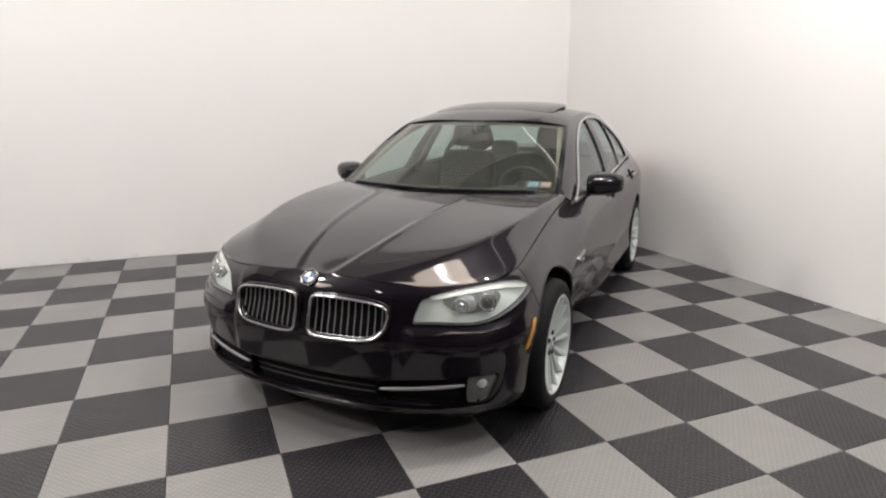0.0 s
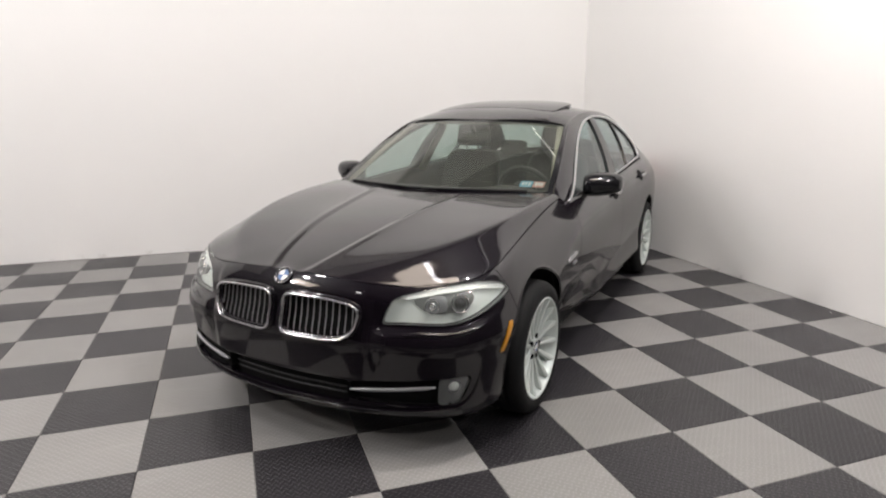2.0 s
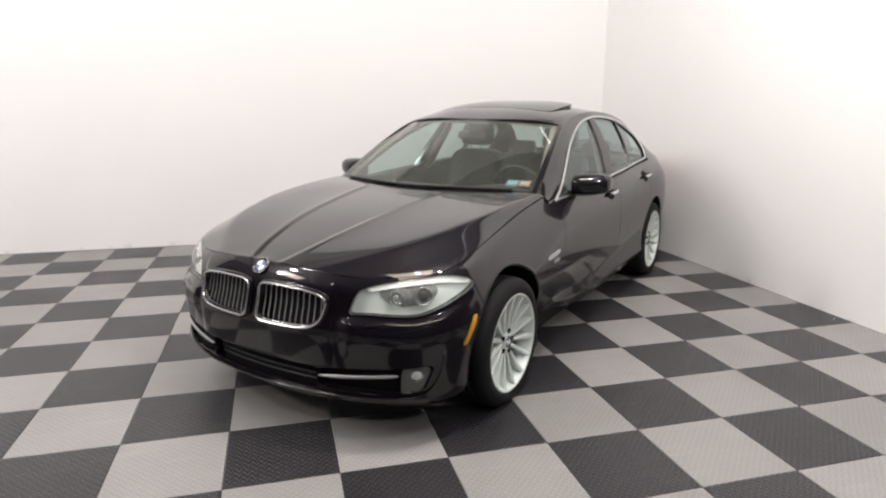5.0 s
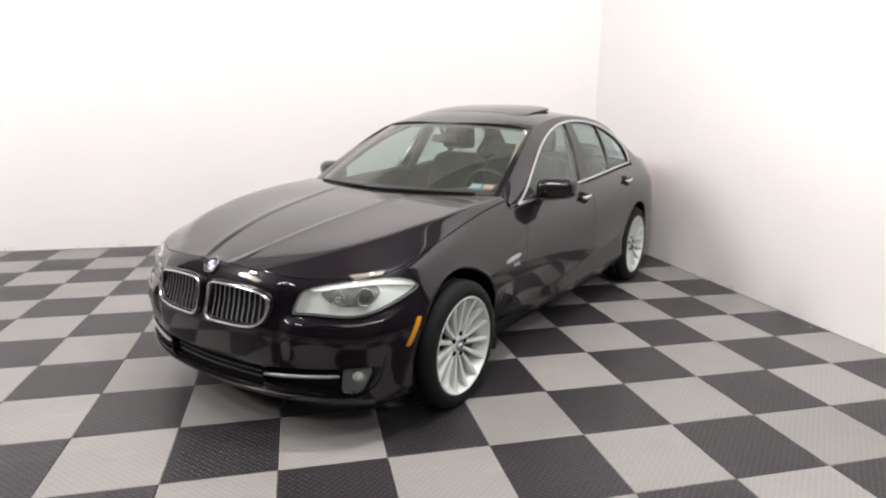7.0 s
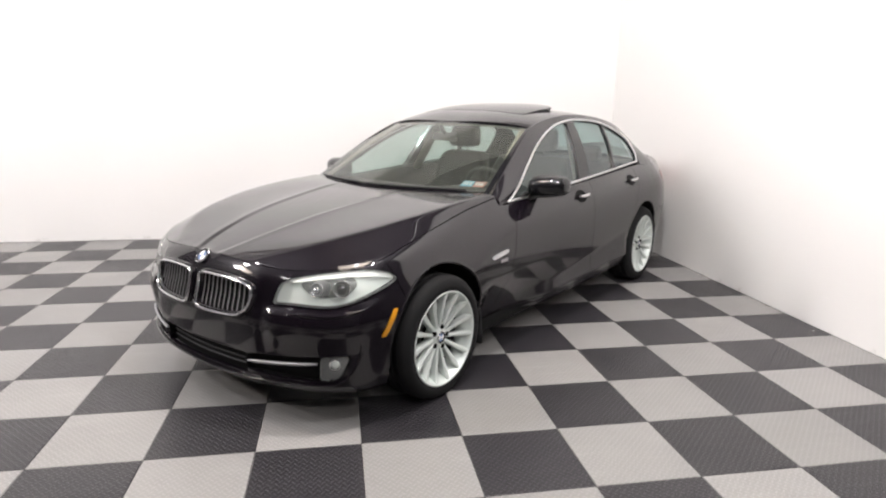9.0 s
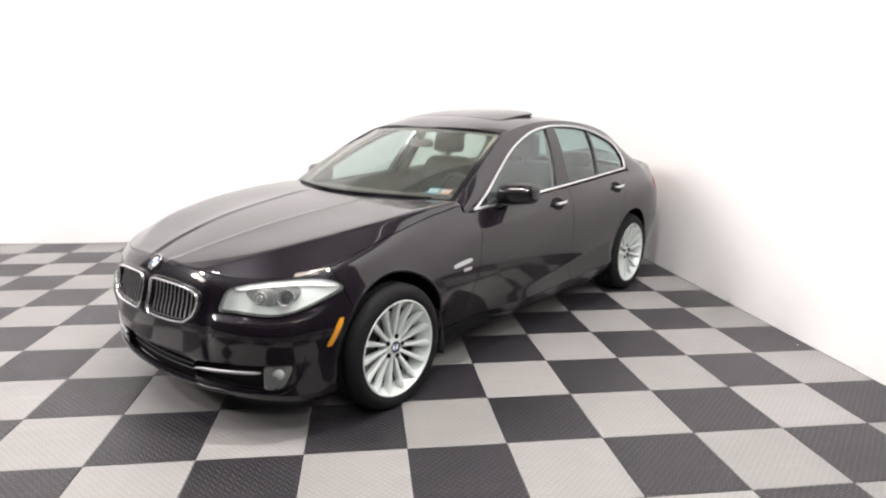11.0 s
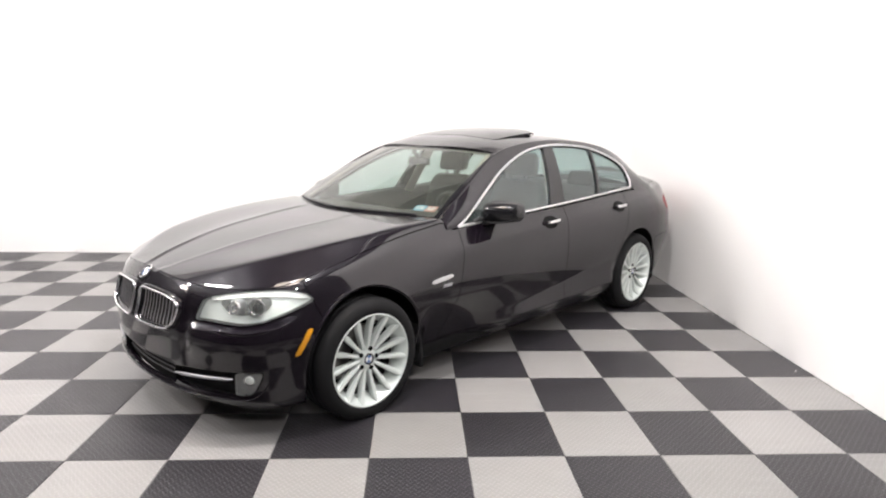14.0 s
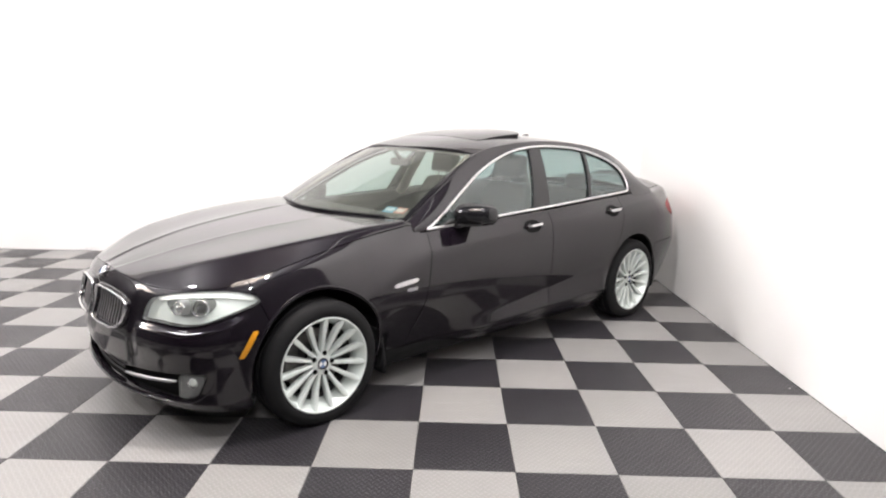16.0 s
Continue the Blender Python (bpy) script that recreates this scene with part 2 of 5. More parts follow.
# pale film on screen and side glass paints in a veil of reflections
M_SCREEN = glass_material("windscreen_glass", (0.79, 0.84, 0.78), 1.5, 0.042, (0.58, 0.62, 0.53))
M_GLASS = glass_material("tinted_side_glass", (0.52, 0.65, 0.635), 1.5, 0.09, (0.42, 0.50, 0.50))
M_LENS = glass_material("clear_lens", (0.96, 0.98, 0.97), 1.4, 0.05, (0.90, 0.95, 0.91))
M_FOGLENS = glass_material("fog_lens", (0.93, 0.95, 0.94), 1.4, 0.07)
M_PANEL = material("light_panel_diffuser", (1.0, 0.86, 0.74), 0.5, emit=8.0)
M_TUBE = material("tube_lamp_glow", (1.0, 0.97, 1.0), 0.5, emit=30.0)


# ---- mesh helpers ----
def mesh_object(name, verts, faces, mat, parent=None, label="", smooth=True):
    me = bpy.data.meshes.new(name)
    me.from_pydata([tuple(map(float, v)) for v in verts], [], [tuple(map(int, f)) for f in faces])
    me.materials.append(mat)
    if smooth:
        me.shade_smooth()
    me.update()
    ob = new(name, me)
    ob.parent = parent
    if label:
        tagged(ob, label)
    return ob


def part(name, bm, mat, parent=None, label="", smooth=False):
    """Links a bmesh as one mesh object under a thing or under a part."""
    me = bpy.data.meshes.new(name)
    bmesh.ops.recalc_face_normals(bm, faces=bm.faces[:])
    bm.to_mesh(me)
    bm.free()
    me.materials.append(mat)
    if smooth:
        me.shade_smooth()
    ob = new(name, me)
    ob.parent = parent
    if label:
        tagged(ob, label)
    return ob


def add_box(bm, x0, x1, y0, y1, z0, z1, bevel=0.0):
    m = Matrix.LocRotScale(((x0 + x1) / 2, (y0 + y1) / 2, (z0 + z1) / 2), None, (x1 - x0, y1 - y0, z1 - z0))
    vs = bmesh.ops.create_cube(bm, size=1, matrix=m)["verts"]
    if bevel:
        es = list({e for v in vs for e in v.link_edges})
        bmesh.ops.bevel(bm, geom=es, offset=bevel, segments=2, affect="EDGES", profile=0.6)
    return bm


def box_bm(x0, x1, y0, y1, z0, z1, bevel=0.0):
    return add_box(bmesh.new(), x0, x1, y0, y1, z0, z1, bevel)


# ---- room ----
TILE = 0.4684
tagged(part("wall_back", box_bm(LEFT_X - 0.2, WALL_X + 0.2, WALL_Y, WALL_Y + 0.2, 0, CEIL_Z), M_WALL),
       "white painted plaster wall behind the car", "wall", kind="structure")
tagged(part("wall_right", box_bm(WALL_X, WALL_X + 0.2, -0.3, WALL_Y, 0, CEIL_Z), M_WALL),
       "white painted plaster wall beside the car", "wall", kind="structure")
# added out of view, so that the front wing reflects dark
tagged(part("wall_side", box_bm(WALL_X, WALL_X + 0.2, FRONT_Y, -0.303, 0, CEIL_Z), M_DARKWALL),
       "unseen dark wall added to close the room", "wall", kind="structure")
tagged(part("wall_left", box_bm(LEFT_X - 0.2, LEFT_X, FRONT_Y, WALL_Y, 0, CEIL_Z), M_DARKWALL),
       "unseen dark wall added to close the room", "wall", kind="structure")
tagged(part("wall_front", box_bm(LEFT_X - 0.2, WALL_X + 0.2, FRONT_Y - 0.2, FRONT_Y, 0, CEIL_Z), M_DARKWALL),
       "unseen dark wall added to close the room", "wall", kind="structure")
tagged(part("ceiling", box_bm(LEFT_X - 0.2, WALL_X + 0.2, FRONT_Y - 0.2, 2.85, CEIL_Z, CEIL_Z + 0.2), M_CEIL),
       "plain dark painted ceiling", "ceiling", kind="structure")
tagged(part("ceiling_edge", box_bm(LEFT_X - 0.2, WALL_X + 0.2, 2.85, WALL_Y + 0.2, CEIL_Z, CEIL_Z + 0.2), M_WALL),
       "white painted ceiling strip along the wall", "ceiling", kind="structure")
floor = tagged(part("floor", box_bm(LEFT_X, WALL_X, FRONT_Y, WALL_Y, -0.2, -0.014), M_SUB),
               "checkerboard floor of interlocking plastic garage tiles", "floor", kind="structure")


# ---- the car: x runs rearward from the front axle, y to its left in the design, z up ----
def spline(xs, ys):
    """Natural cubic spline through the knots."""
    xs, ys = np.array(xs, float), np.array(ys, float)
    n = len(xs)
    h = np.diff(xs)
    a, r = np.eye(n), np.zeros(n)
    for k in range(1, n - 1):
        a[k, k - 1:k + 2] = h[k - 1], 2 * (h[k - 1] + h[k]), h[k]
        r[k] = 6 * ((ys[k + 1] - ys[k]) / h[k] - (ys[k] - ys[k - 1]) / h[k - 1])
    m = np.linalg.solve(a, r)

    def f(x):
        x = np.clip(np.asarray(x, float), xs[0], xs[-1])
        k = np.clip(np.searchsorted(xs, x, side="right") - 1, 0, n - 2)
        d, e = xs[k + 1] - x, x - xs[k]
        return (m[k] * d ** 3 + m[k + 1] * e ** 3) / (6 * h[k]) + (ys[k] / h[k] - m[k] * h[k] / 6) * d + (ys[k + 1] / h[k] - m[k + 1] * h[k] / 6) * e
    return f


def line(xs, ys):
    return lambda x: np.interp(x, xs, ys)


def smooth01(x, a, b):
    t = np.clip((np.asarray(x, float) - a) / (b - a), 0, 1)
    return t * t * (3 - 2 * t)


# plan outline at its widest, from the middle of the nose to the middle of the tail
OUT_X = [-0.838, -0.828, -0.800, -0.742, -0.648, -0.522, -0.36, -0.15, 0.4, 1.0, 2.0, 2.8, 3.3, 3.63, 3.85, 3.965, 4.008, 4.02]
OUT_Y = [0.0, 0.2, 0.40, 0.59, 0.762, 0.872, 0.926, 0.944, 0.936, 0.93, 0.93, 0.928, 0.910, 0.868, 0.782, 0.61, 0.32, 0.0]
OUT_S = np.concatenate(([0], np.cumsum(np.hypot(np.diff(OUT_X), np.diff(OUT_Y)))))
SHOULDER_Z = [0.812, 0.810, 0.797, 0.776, 0.772, 0.779, 0.797, 0.832, 0.908, 0.957, 1.0, 1.034, 1.04, 1.035, 1.04, 1.055, 1.075, 1.08]
SHOULDER_IN = [0.105, 0.105, 0.11, 0.115, 0.11, 0.098, 0.090, 0.10, 0.11, 0.093, 0.085, 0.118, 0.122, 0.122, 0.106, 0.082, 0.065, 0.06]
ends_s = np.concatenate(([-OUT_S[1]], OUT_S, [2 * OUT_S[-1] - OUT_S[-2]]))
out_x = spline(ends_s, [OUT_X[1], *OUT_X, OUT_X[-2]])
out_y = spline(ends_s, [-OUT_Y[1], *OUT_Y, -OUT_Y[-2]])
sh_z, sh_in = spline(OUT_S, SHOULDER_Z), spline(OUT_S, SHOULDER_IN)
in_front = spline([0, 0.05, 0.11, 0.21, 0.37, 0.47, 0.60, 0.70, 0.85, 0.935, 1], [0.07, 0.03, 0.012, 0.008, 0.004, 0, 0.004, 0.026, 0.047, 0.076, 0.12])
in_low = spline([0, 0.05, 0.12, 0.25, 0.4, 0.55, 0.7, 0.8], [0.085, 0.052, 0.038, 0.025, 0.009, 0.0, 0.002, 0.012])
in_rear = spline([0, 0.1, 0.23, 0.36, 0.48, 0.6, 0.72, 0.85, 1], [0.155, 0.105, 0.058, 0.022, 0.003, 0.01, 0.02, 0.04, 0.07])
nose_drop = spline([0, 0.2, 0.4, 0.59, 0.78, 1.0, 9.0], [0.020, 0.029, 0.028, 0.016, 0.002, 0.0, 0.0])
S_END = float(OUT_S[-1])
ledge_z = line([0.5, 0.6, 0.7, 0.785, 0.85, 0.905, 1.04, 1.155], [0.602, 0.602, 0.598, 0.595, 0.602, 0.614, 0.654, 0.688])
Z_LOW = 0.17


def wall_inset(s, h):
    """How far the body wall lies inside the widest outline, at height share h of its shoulder."""
    x, top = out_x(s), sh_in(s)
    front = in_front(h) * top / 0.12
    roll = 0.80 - 0.20 * (1 - smooth01(x, 0.05, 0.75))
    side = in_low(np.minimum(h, 0.8)) * (h < roll) + np.where(h < roll, 0, in_low(np.minimum(roll, 0.8)) + (top - 0.012) * (np.clip(h - roll, 0, 1) / (1 - roll)) ** 1.25)
    rear = in_rear(h) * top / 0.07
    rear = np.where(h < 0.7, in_rear(h), in_rear(h) + (top - 0.07) * smooth01(h, 0.7, 1.0))
    wf, wr = 1 - smooth01(x, -0.62, -0.2), smooth01(x, 3.35, 3.9)
    # below a swept fold that climbs towards the rear wheel the door skin flares out again, down to the sill's edge
    z = Z_LOW + (sh_z(s) - Z_LOW) * h
    along = smooth01(x, 0.75, 1.35) * (1 - smooth01(x, 2.50, 2.64))
    fold, edge = 0.325 + 0.098 * np.clip(x - 0.7, 0, 2), 0.262 + 0.030 * np.clip(x - 0.7, 0, 2)
    below, span = np.clip(fold - z, 0, None), fold - edge
    flare = np.minimum(below, span)
    tuck = np.clip(edge - z, 0, None)
    side = side + along * (-0.27 * (np.sqrt(flare ** 2 + 0.012 ** 2) - 0.012) + 0.004 * smooth01(tuck, 0.0, 0.008) + 0.35 * tuck)
    # behind the front wheel the lower wing and door turn under
    side = side + 0.34 * np.clip(0.54 - z, 0, None) * smooth01(x, 0.30, 0.50) * (1 - smooth01(x, 0.70, 1.4))
    # a fine line runs from the front wing to the tail, under the handles
    waist = 0.805 + 0.055 * (x - 0.32)
    side = side - 0.009 * np.exp(-np.abs(z - waist) / 0.035) * smooth01(x, 0.3, 0.8) * (1 - smooth01(x, 3.3, 3.7))
    # under the headlamp the bumper swells out to a rounded ledge, and its middle stands slightly proud
    under = ledge_z(s) - z
    front = front - 0.017 * smooth01(under, 0.0, 0.036) * (1 - smooth01(under, 0.06, 0.24)) * smooth01(s, 0.45, 0.52) * (1 - smooth01(s, 1.02, 1.16))
    front = front - 0.007 * (1 - smooth01(s, 0.425, 0.455)) * smooth01(z, 0.33, 0.37) * (1 - smooth01(z, 0.70, 0.76))
    return front * wf + rear * wr + side * (1 - wf - wr)


def outline_normal(s):
    e = 1e-3
    dx, dy = out_x(s + e) - out_x(s - e), out_y(s + e) - out_y(s - e)
    ln = np.hypot(dx, dy)
    return dy / ln, -dx / ln          # inward


def wall_point(s, z, deep=0.0):
    """The point of the body wall at arc length s and height z, deep metres below its skin."""
    s, z = np.asarray(s, float), np.asarray(z, float)
    h = (z - Z_LOW) / (sh_z(s) - Z_LOW)
    d = wall_inset(s, np.clip(h, 0, 1)) + deep
    nx, ny = outline_normal(s)
    return np.stack([out_x(s) + nx * d, out_y(s) + ny * d, z], -1)


centre_x = line([0, 0.2, 0.402, 0.594, 0.79, 0.957, 1.107, 1.32, 9], [-0.50, -0.49, -0.47, -0.43, -0.38, -0.33, -0.27, -0.15, -0.15])
centre_z = spline([-0.80, -0.73, -0.65, -0.5, -0.4, -0.1, 0.2, 0.45, 0.7, 1.5, 2.5, 3.1, 3.4, 3.7, 3.95, 4.06], [0.795, 0.825, 0.854, 0.891, 0.912, 0.958, 0.984, 0.993, 1.0, 1.03, 1.06, 1.07, 1.085, 1.107, 1.117, 1.104])
# the bonnet: an inner pair of creases, and an outer pair beyond which it falls to the wings
CREASE_X = [-0.86, -0.8, -0.65, -0.5, -0.3, 0, 0.3, 0.55, 0.75]
crease_y = spline(CREASE_X, [0.045, 0.064, 0.117, 0.157, 0.197, 0.236, 0.277, 0.297, 0.31])
crease_z = spline(CREASE_X, [0.734, 0.762, 0.8195, 0.8625, 0.909, 0.957, 0.989, 1.006, 1.012])
EDGE_X = [-0.86, -0.72, -0.6, -0.45, -0.2, 0.1, 0.4, 0.65, 0.8]
edge_y = spline(EDGE_X, [0.16, 0.319, 0.447, 0.572, 0.684, 0.752, 0.780, 0.786, 0.788])
edge_z = spline(EDGE_X, [0.728, 0.779, 0.821, 0.868, 0.918, 0.961, 0.990, 1.002, 1.004])
side_fall = line([-0.72, -0.6, -0.45, -0.2, 0.1, 0.4, 0.65], [0.30, 0.33, 0.40, 0.56, 0.95, 1.5, 1.7])


def bonnet_z(x, y):
    """Height of the bonnet's skin and of the wing below its outer crease."""
    yi, yo, zi, zo = crease_y(x), edge_y(x), crease_z(x), edge_z(x)
    top = zi + (zo - zi) * (y ** 2 - yi ** 2) / (yo ** 2 - yi ** 2)
    share = np.clip((y - yi) / (yo - yi), 0, 1)
    top = top - 0.040 * share * (1 - share) ** 2 * smooth01(x, -0.70, -0.30) * (1 - smooth01(x, -0.02, 0.42))
    fall = zo + 0.003 - (y - yo) * side_fall(x)
    w = 0.0045
    return np.minimum(top, fall) - w * np.log1p(np.exp(-np.abs(top - fall) / w))


def body_half(ns=420, nw=88, nt=104):
    """Rows along the outline, columns up the wall and over the top; columns of the table: x, y, z, s, share, height."""
    s = np.linspace(0, S_END, ns)[:, None]
    h = np.linspace(0, 1, nw)[None, :]
    rim = (sh_z(s) - nose_drop(s) - Z_LOW) / (sh_z(s) - Z_LOW)
    z = Z_LOW + (sh_z(s) - Z_LOW) * h * rim
    d = wall_inset(s + 0 * h, h * rim)
    nx, ny = outline_normal(s)
    wx, wy = out_x(s) + nx * d, out_y(s) + ny * d
    tx, ty, tz = wx[:, -1:], wy[:, -1:], z[:, -1:]
    t = (np.linspace(0, 1, nt + 1)[1:] ** 1.15)[None, :]
    cx = np.where(out_x(s) < -0.15, centre_x(s), np.minimum(out_x(s), 4.0))
    px, py = tx + (cx - tx) * t, ty * (1 - t)
    hood = bonnet_z(px, py) + (tz - bonnet_z(tx, ty)) * (1 - t) ** 6
    dome = tz + (centre_z(cx) - tz) * (1 - (1 - t) ** 2.6)
    aft = smooth01(out_x(s), 0.62, 0.8)
    pz = hood + (dome - hood) * aft
    rise = 1 - smooth01(py - crease_y(px), -0.016, 0.018)
    fold = np.exp(-((py - crease_y(px) - 0.022) / 0.016) ** 2)
    pz = pz + (0.0012 * fold - 0.0065 * rise) * smooth01(px, -0.9, -0.7) * (1 - smooth01(px, 0.28, 0.50))
    xyz = np.stack([np.hstack([wx, px]), np.hstack([wy, py]), np.hstack([z, pz])], -1)
    k = np.arange(nw + nt)
    mask = np.exp(-((k - nw + 1) / 12.0) ** 4)[None, :, None]
    where = ((1 - smooth01(out_x(s), 0.45, 0.75)) * (0.3 + 0.7 * smooth01(out_x(s), -0.75, -0.45)) + smooth01(out_x(s), 3.38, 3.6))[:, :, None]
    for _ in range(34):
        avg = xyz.copy()
        avg[:, 1:-1] = 0.25 * xyz[:, :-2] + 0.5 * xyz[:, 1:-1] + 0.25 * xyz[:, 2:]
        xyz = xyz + (avg - xyz) * mask * where
    xyz[0, :, 1] = 0
    xyz[-1, :, 1] = 0
    xyz[:, -1, 1] = 0
    share = np.concatenate([h[0], 1 + t[0]])[None, :] + 0 * s
    table = np.dstack([xyz, s + 0 * share, share])
    rows, cols = table.shape[:2]
    ids = np.arange(rows * cols).reshape(rows, cols)
    quads = np.stack([ids[:-1, :-1], ids[:-1, 1:], ids[1:, 1:], ids[1:, :-1]], -1).reshape(-1, 4)
    return table.reshape(-1, 5), [tuple(q) for q in quads.tolist()]


def clip(mesh, field, at=0.0):
    """The part of a mesh where the field is above at, cut cleanly along the line."""
    verts, faces = mesh
    d = field(verts) - at
    d = np.where(np.abs(d) < 1e-7, 1e-7, d)
    pos = (d > 0).tolist()
    out, faces_new, made, dl = [], [], {}, d.tolist()
    base = len(verts)
    for f in faces:
        k = sum(pos[i] for i in f)
        if k == len(f):
            faces_new.append(f)
        elif k:
            g = []
            for a, b in zip(f, f[1:] + f[:1]):
                if pos[a]:
                    g.append(a)
                if pos[a] != pos[b]:
                    key = (a, b) if a < b else (b, a)
                    if key not in made:
                        q = dl[key[0]] / (dl[key[0]] - dl[key[1]])
                        out.append(verts[key[0]] * (1 - q) + verts[key[1]] * q)
                        made[key] = base + len(out) - 1
                    g.append(made[key])
            if len(g) > 2:
                faces_new.append(tuple(g))
    if out:
        verts = np.vstack([verts, np.array(out)])
    used = sorted({i for f in faces_new for i in f})
    if not used:
        return np.zeros((0, verts.shape[1])), []
    new_id = {i: k for k, i in enumerate(used)}
    return verts[used], [tuple(new_id[i] for i in f) for f in faces_new]


def poly_field(points, a=0, b=2):
    """Signed distance to a closed polygon in two of the table's columns, above zero inside."""
    p = np.array(points, float)

    def f(v):
        x, y = v[:, a], v[:, b]
        best, inside = np.full(len(v), 1e9), np.zeros(len(v), bool)
        for (x0, y0), (x1, y1) in zip(p, np.roll(p, -1, 0)):
            dx, dy = x1 - x0, y1 - y0
            t = np.clip(((x - x0) * dx + (y - y0) * dy) / (dx * dx + dy * dy), 0, 1)
            best = np.minimum(best, np.hypot(x - x0 - t * dx, y - y0 - t * dy))
            with np.errstate(divide="ignore", invalid="ignore"):
                cross = ((y0 > y) != (y1 > y)) & (x < dx * (y - y0) / (dy if dy else 1e-12) + x0)
            inside ^= cross
        return np.where(inside, best, -best)
    return f


def round_poly(points, steps=3, keep=0.25):
    """Corner-cut closed polygon."""
    p = np.array(points, float)
    for _ in range(steps):
        q = np.roll(p, -1, 0)
        p = np.stack([p * (1 - keep) + q * keep, p * keep + q * (1 - keep)], 1).reshape(-1, 2)
    return p


def face_normals(v, faces):
    n = np.zeros((len(v), 3))
    for f in faces:
        a, b, c = v[f[0], :3], v[f[1], :3], v[f[2], :3]
        m = np.cross(b - a, c - a)
        for i in f:
            n[i] += m
    return n / np.maximum(np.linalg.norm(n, axis=1, keepdims=True), 1e-12)


def flanged(mesh, depth):
    """Adds a turned-in edge round the mesh, so that a panel has thickness."""
    v, faces = mesh
    v = v[:, :3]
    n = face_normals(v, faces)
    count = {}
    for f in faces:
        for a, b in zip(f, f[1:] + f[:1]):
            count[(a, b)] = 1
    border = [(a, b) for a, b in count if (b, a) not in count]
    if not border or not depth:
        return v, faces
    ids = sorted({i for e in border for i in e})
    top = {i: len(v) + k for k, i in enumerate(ids)}
    low = {i: len(v) + len(ids) + k for k, i in enumerate(ids)}
    v2 = np.vstack([v, v[ids], v[ids] - n[ids] * depth])
    return v2, faces + [(top[b], top[a], low[a], low[b]) for a, b in border]


def mirrored(mesh):
    v, faces = mesh
    w = v.copy()
    w[:, 1] *= -1
    return w, [tuple(reversed(f)) for f in faces]


def joined(a, b):
    """Two mirrored halves as one mesh, welded in the middle plane."""
    v, f = a
    w, g = b
    ids = {}
    for k, p in enumerate(v):
        if abs(p[1]) < 1e-6:
            ids[(round(p[0], 5), round(p[2], 5))] = k
    remap, extra = {}, []
    for k, p in enumerate(w):
        key = (round(p[0], 5), round(p[2], 5))
        if abs(p[1]) < 1e-6 and key in ids:
            remap[k] = ids[key]
        else:
            remap[k] = len(v) + len(extra)
            extra.append(p)
    out = np.vstack([v, np.array(extra)]) if extra else v
    return out, f + [tuple(remap[i] for i in q) for q in g]


def panel(name, mesh, mat, parent, label="", depth=0.014, both="pair"):
    """Links a cut panel: 'one' for the left alone, 'whole' for both halves as one sheet, 'pair' for a left and a right part."""
    made = []
    if both == "whole":
        mesh = joined(mesh, mirrored(mesh))
    v, f = flanged(mesh, depth)
    made.append(mesh_object(name, v, f, mat, parent, label))
    if both == "pair":
        v, f = flanged(mirrored(mesh), depth)
        made.append(mesh_object(name, v, f, mat, parent, label))
    return made


def offset(mesh, depth):
    v, f = mesh
    w = v.copy()
    w[:, :3] -= face_normals(v, f) * depth
    return w, f


def grid_mesh(xyz):
    rows, cols = xyz.shape[:2]
    ids = np.arange(rows * cols).reshape(rows, cols)
    quads = np.stack([ids[:-1, :-1], ids[1:, :-1], ids[1:, 1:], ids[:-1, 1:]], -1).reshape(-1, 4)
    return xyz.reshape(-1, xyz.shape[2]), [tuple(q) for q in quads.tolist()]


def sweep(path, width, height, closed=False, up=None, n=8, flat=2.6):
    """A bar of rounded section along a path. up: the direction of its height, one for each point or one for all."""
    p = np.array(path, float)
    m = len(p)
    tan = np.roll(p, -1, 0) - np.roll(p, 1, 0) if closed else np.gradient(p, axis=0)
    tan /= np.linalg.norm(tan, axis=1, keepdims=True)
    u = np.broadcast_to(np.array((0, 0, 1) if up is None else up, float), p.shape)
    side = np.cross(tan, u)
    side /= np.maximum(np.linalg.norm(side, axis=1, keepdims=True), 1e-9)
    u = np.cross(side, tan)
    ang = np.linspace(0, 2 * np.pi, n, endpoint=False)
    ca, sa = np.cos(ang), np.sin(ang)
    ca, sa = np.sign(ca) * np.abs(ca) ** (2 / flat), np.sign(sa) * np.abs(sa) ** (2 / flat)
    w = np.broadcast_to(np.asarray(width, float), (m,))[:, None, None]
    hh = np.broadcast_to(np.asarray(height, float), (m,))[:, None, None]
    v = p[:, None] + side[:, None] * ca[None, :, None] * w / 2 + u[:, None] * sa[None, :, None] * hh / 2
    faces = []
    for k in range(m if closed else m - 1):
        a, b = k * n, (k + 1) % m * n
        faces += [(a + i, a + (i + 1) % n, b + (i + 1) % n, b + i) for i in range(n)]
    if not closed:
        faces += [tuple(range(n))[::-1], tuple(range((m - 1) * n, m * n))]
    return v.reshape(-1, 3), faces


def lathe(profile, n=64, closed=True):
    """Turns (radius, y) pairs about the y axis."""
    pr = np.array(profile, float)
    ang = np.linspace(0, 2 * np.pi, n, endpoint=False)
    v = np.stack([pr[None, :, 0] * np.cos(ang)[:, None], pr[None, :, 1] + 0 * ang[:, None], pr[None, :, 0] * np.sin(ang)[:, None]], -1)
    k = len(pr)
    faces = []
    for i in range(n):
        a, b = i * k, (i + 1) % n * k
        faces += [(a + j, b + j, b + (j + 1) % k, a + (j + 1) % k) for j in range(k if closed else k - 1)]
    return v.reshape(-1, 3), faces


def flip_y(mesh):
    return mirrored(mesh)


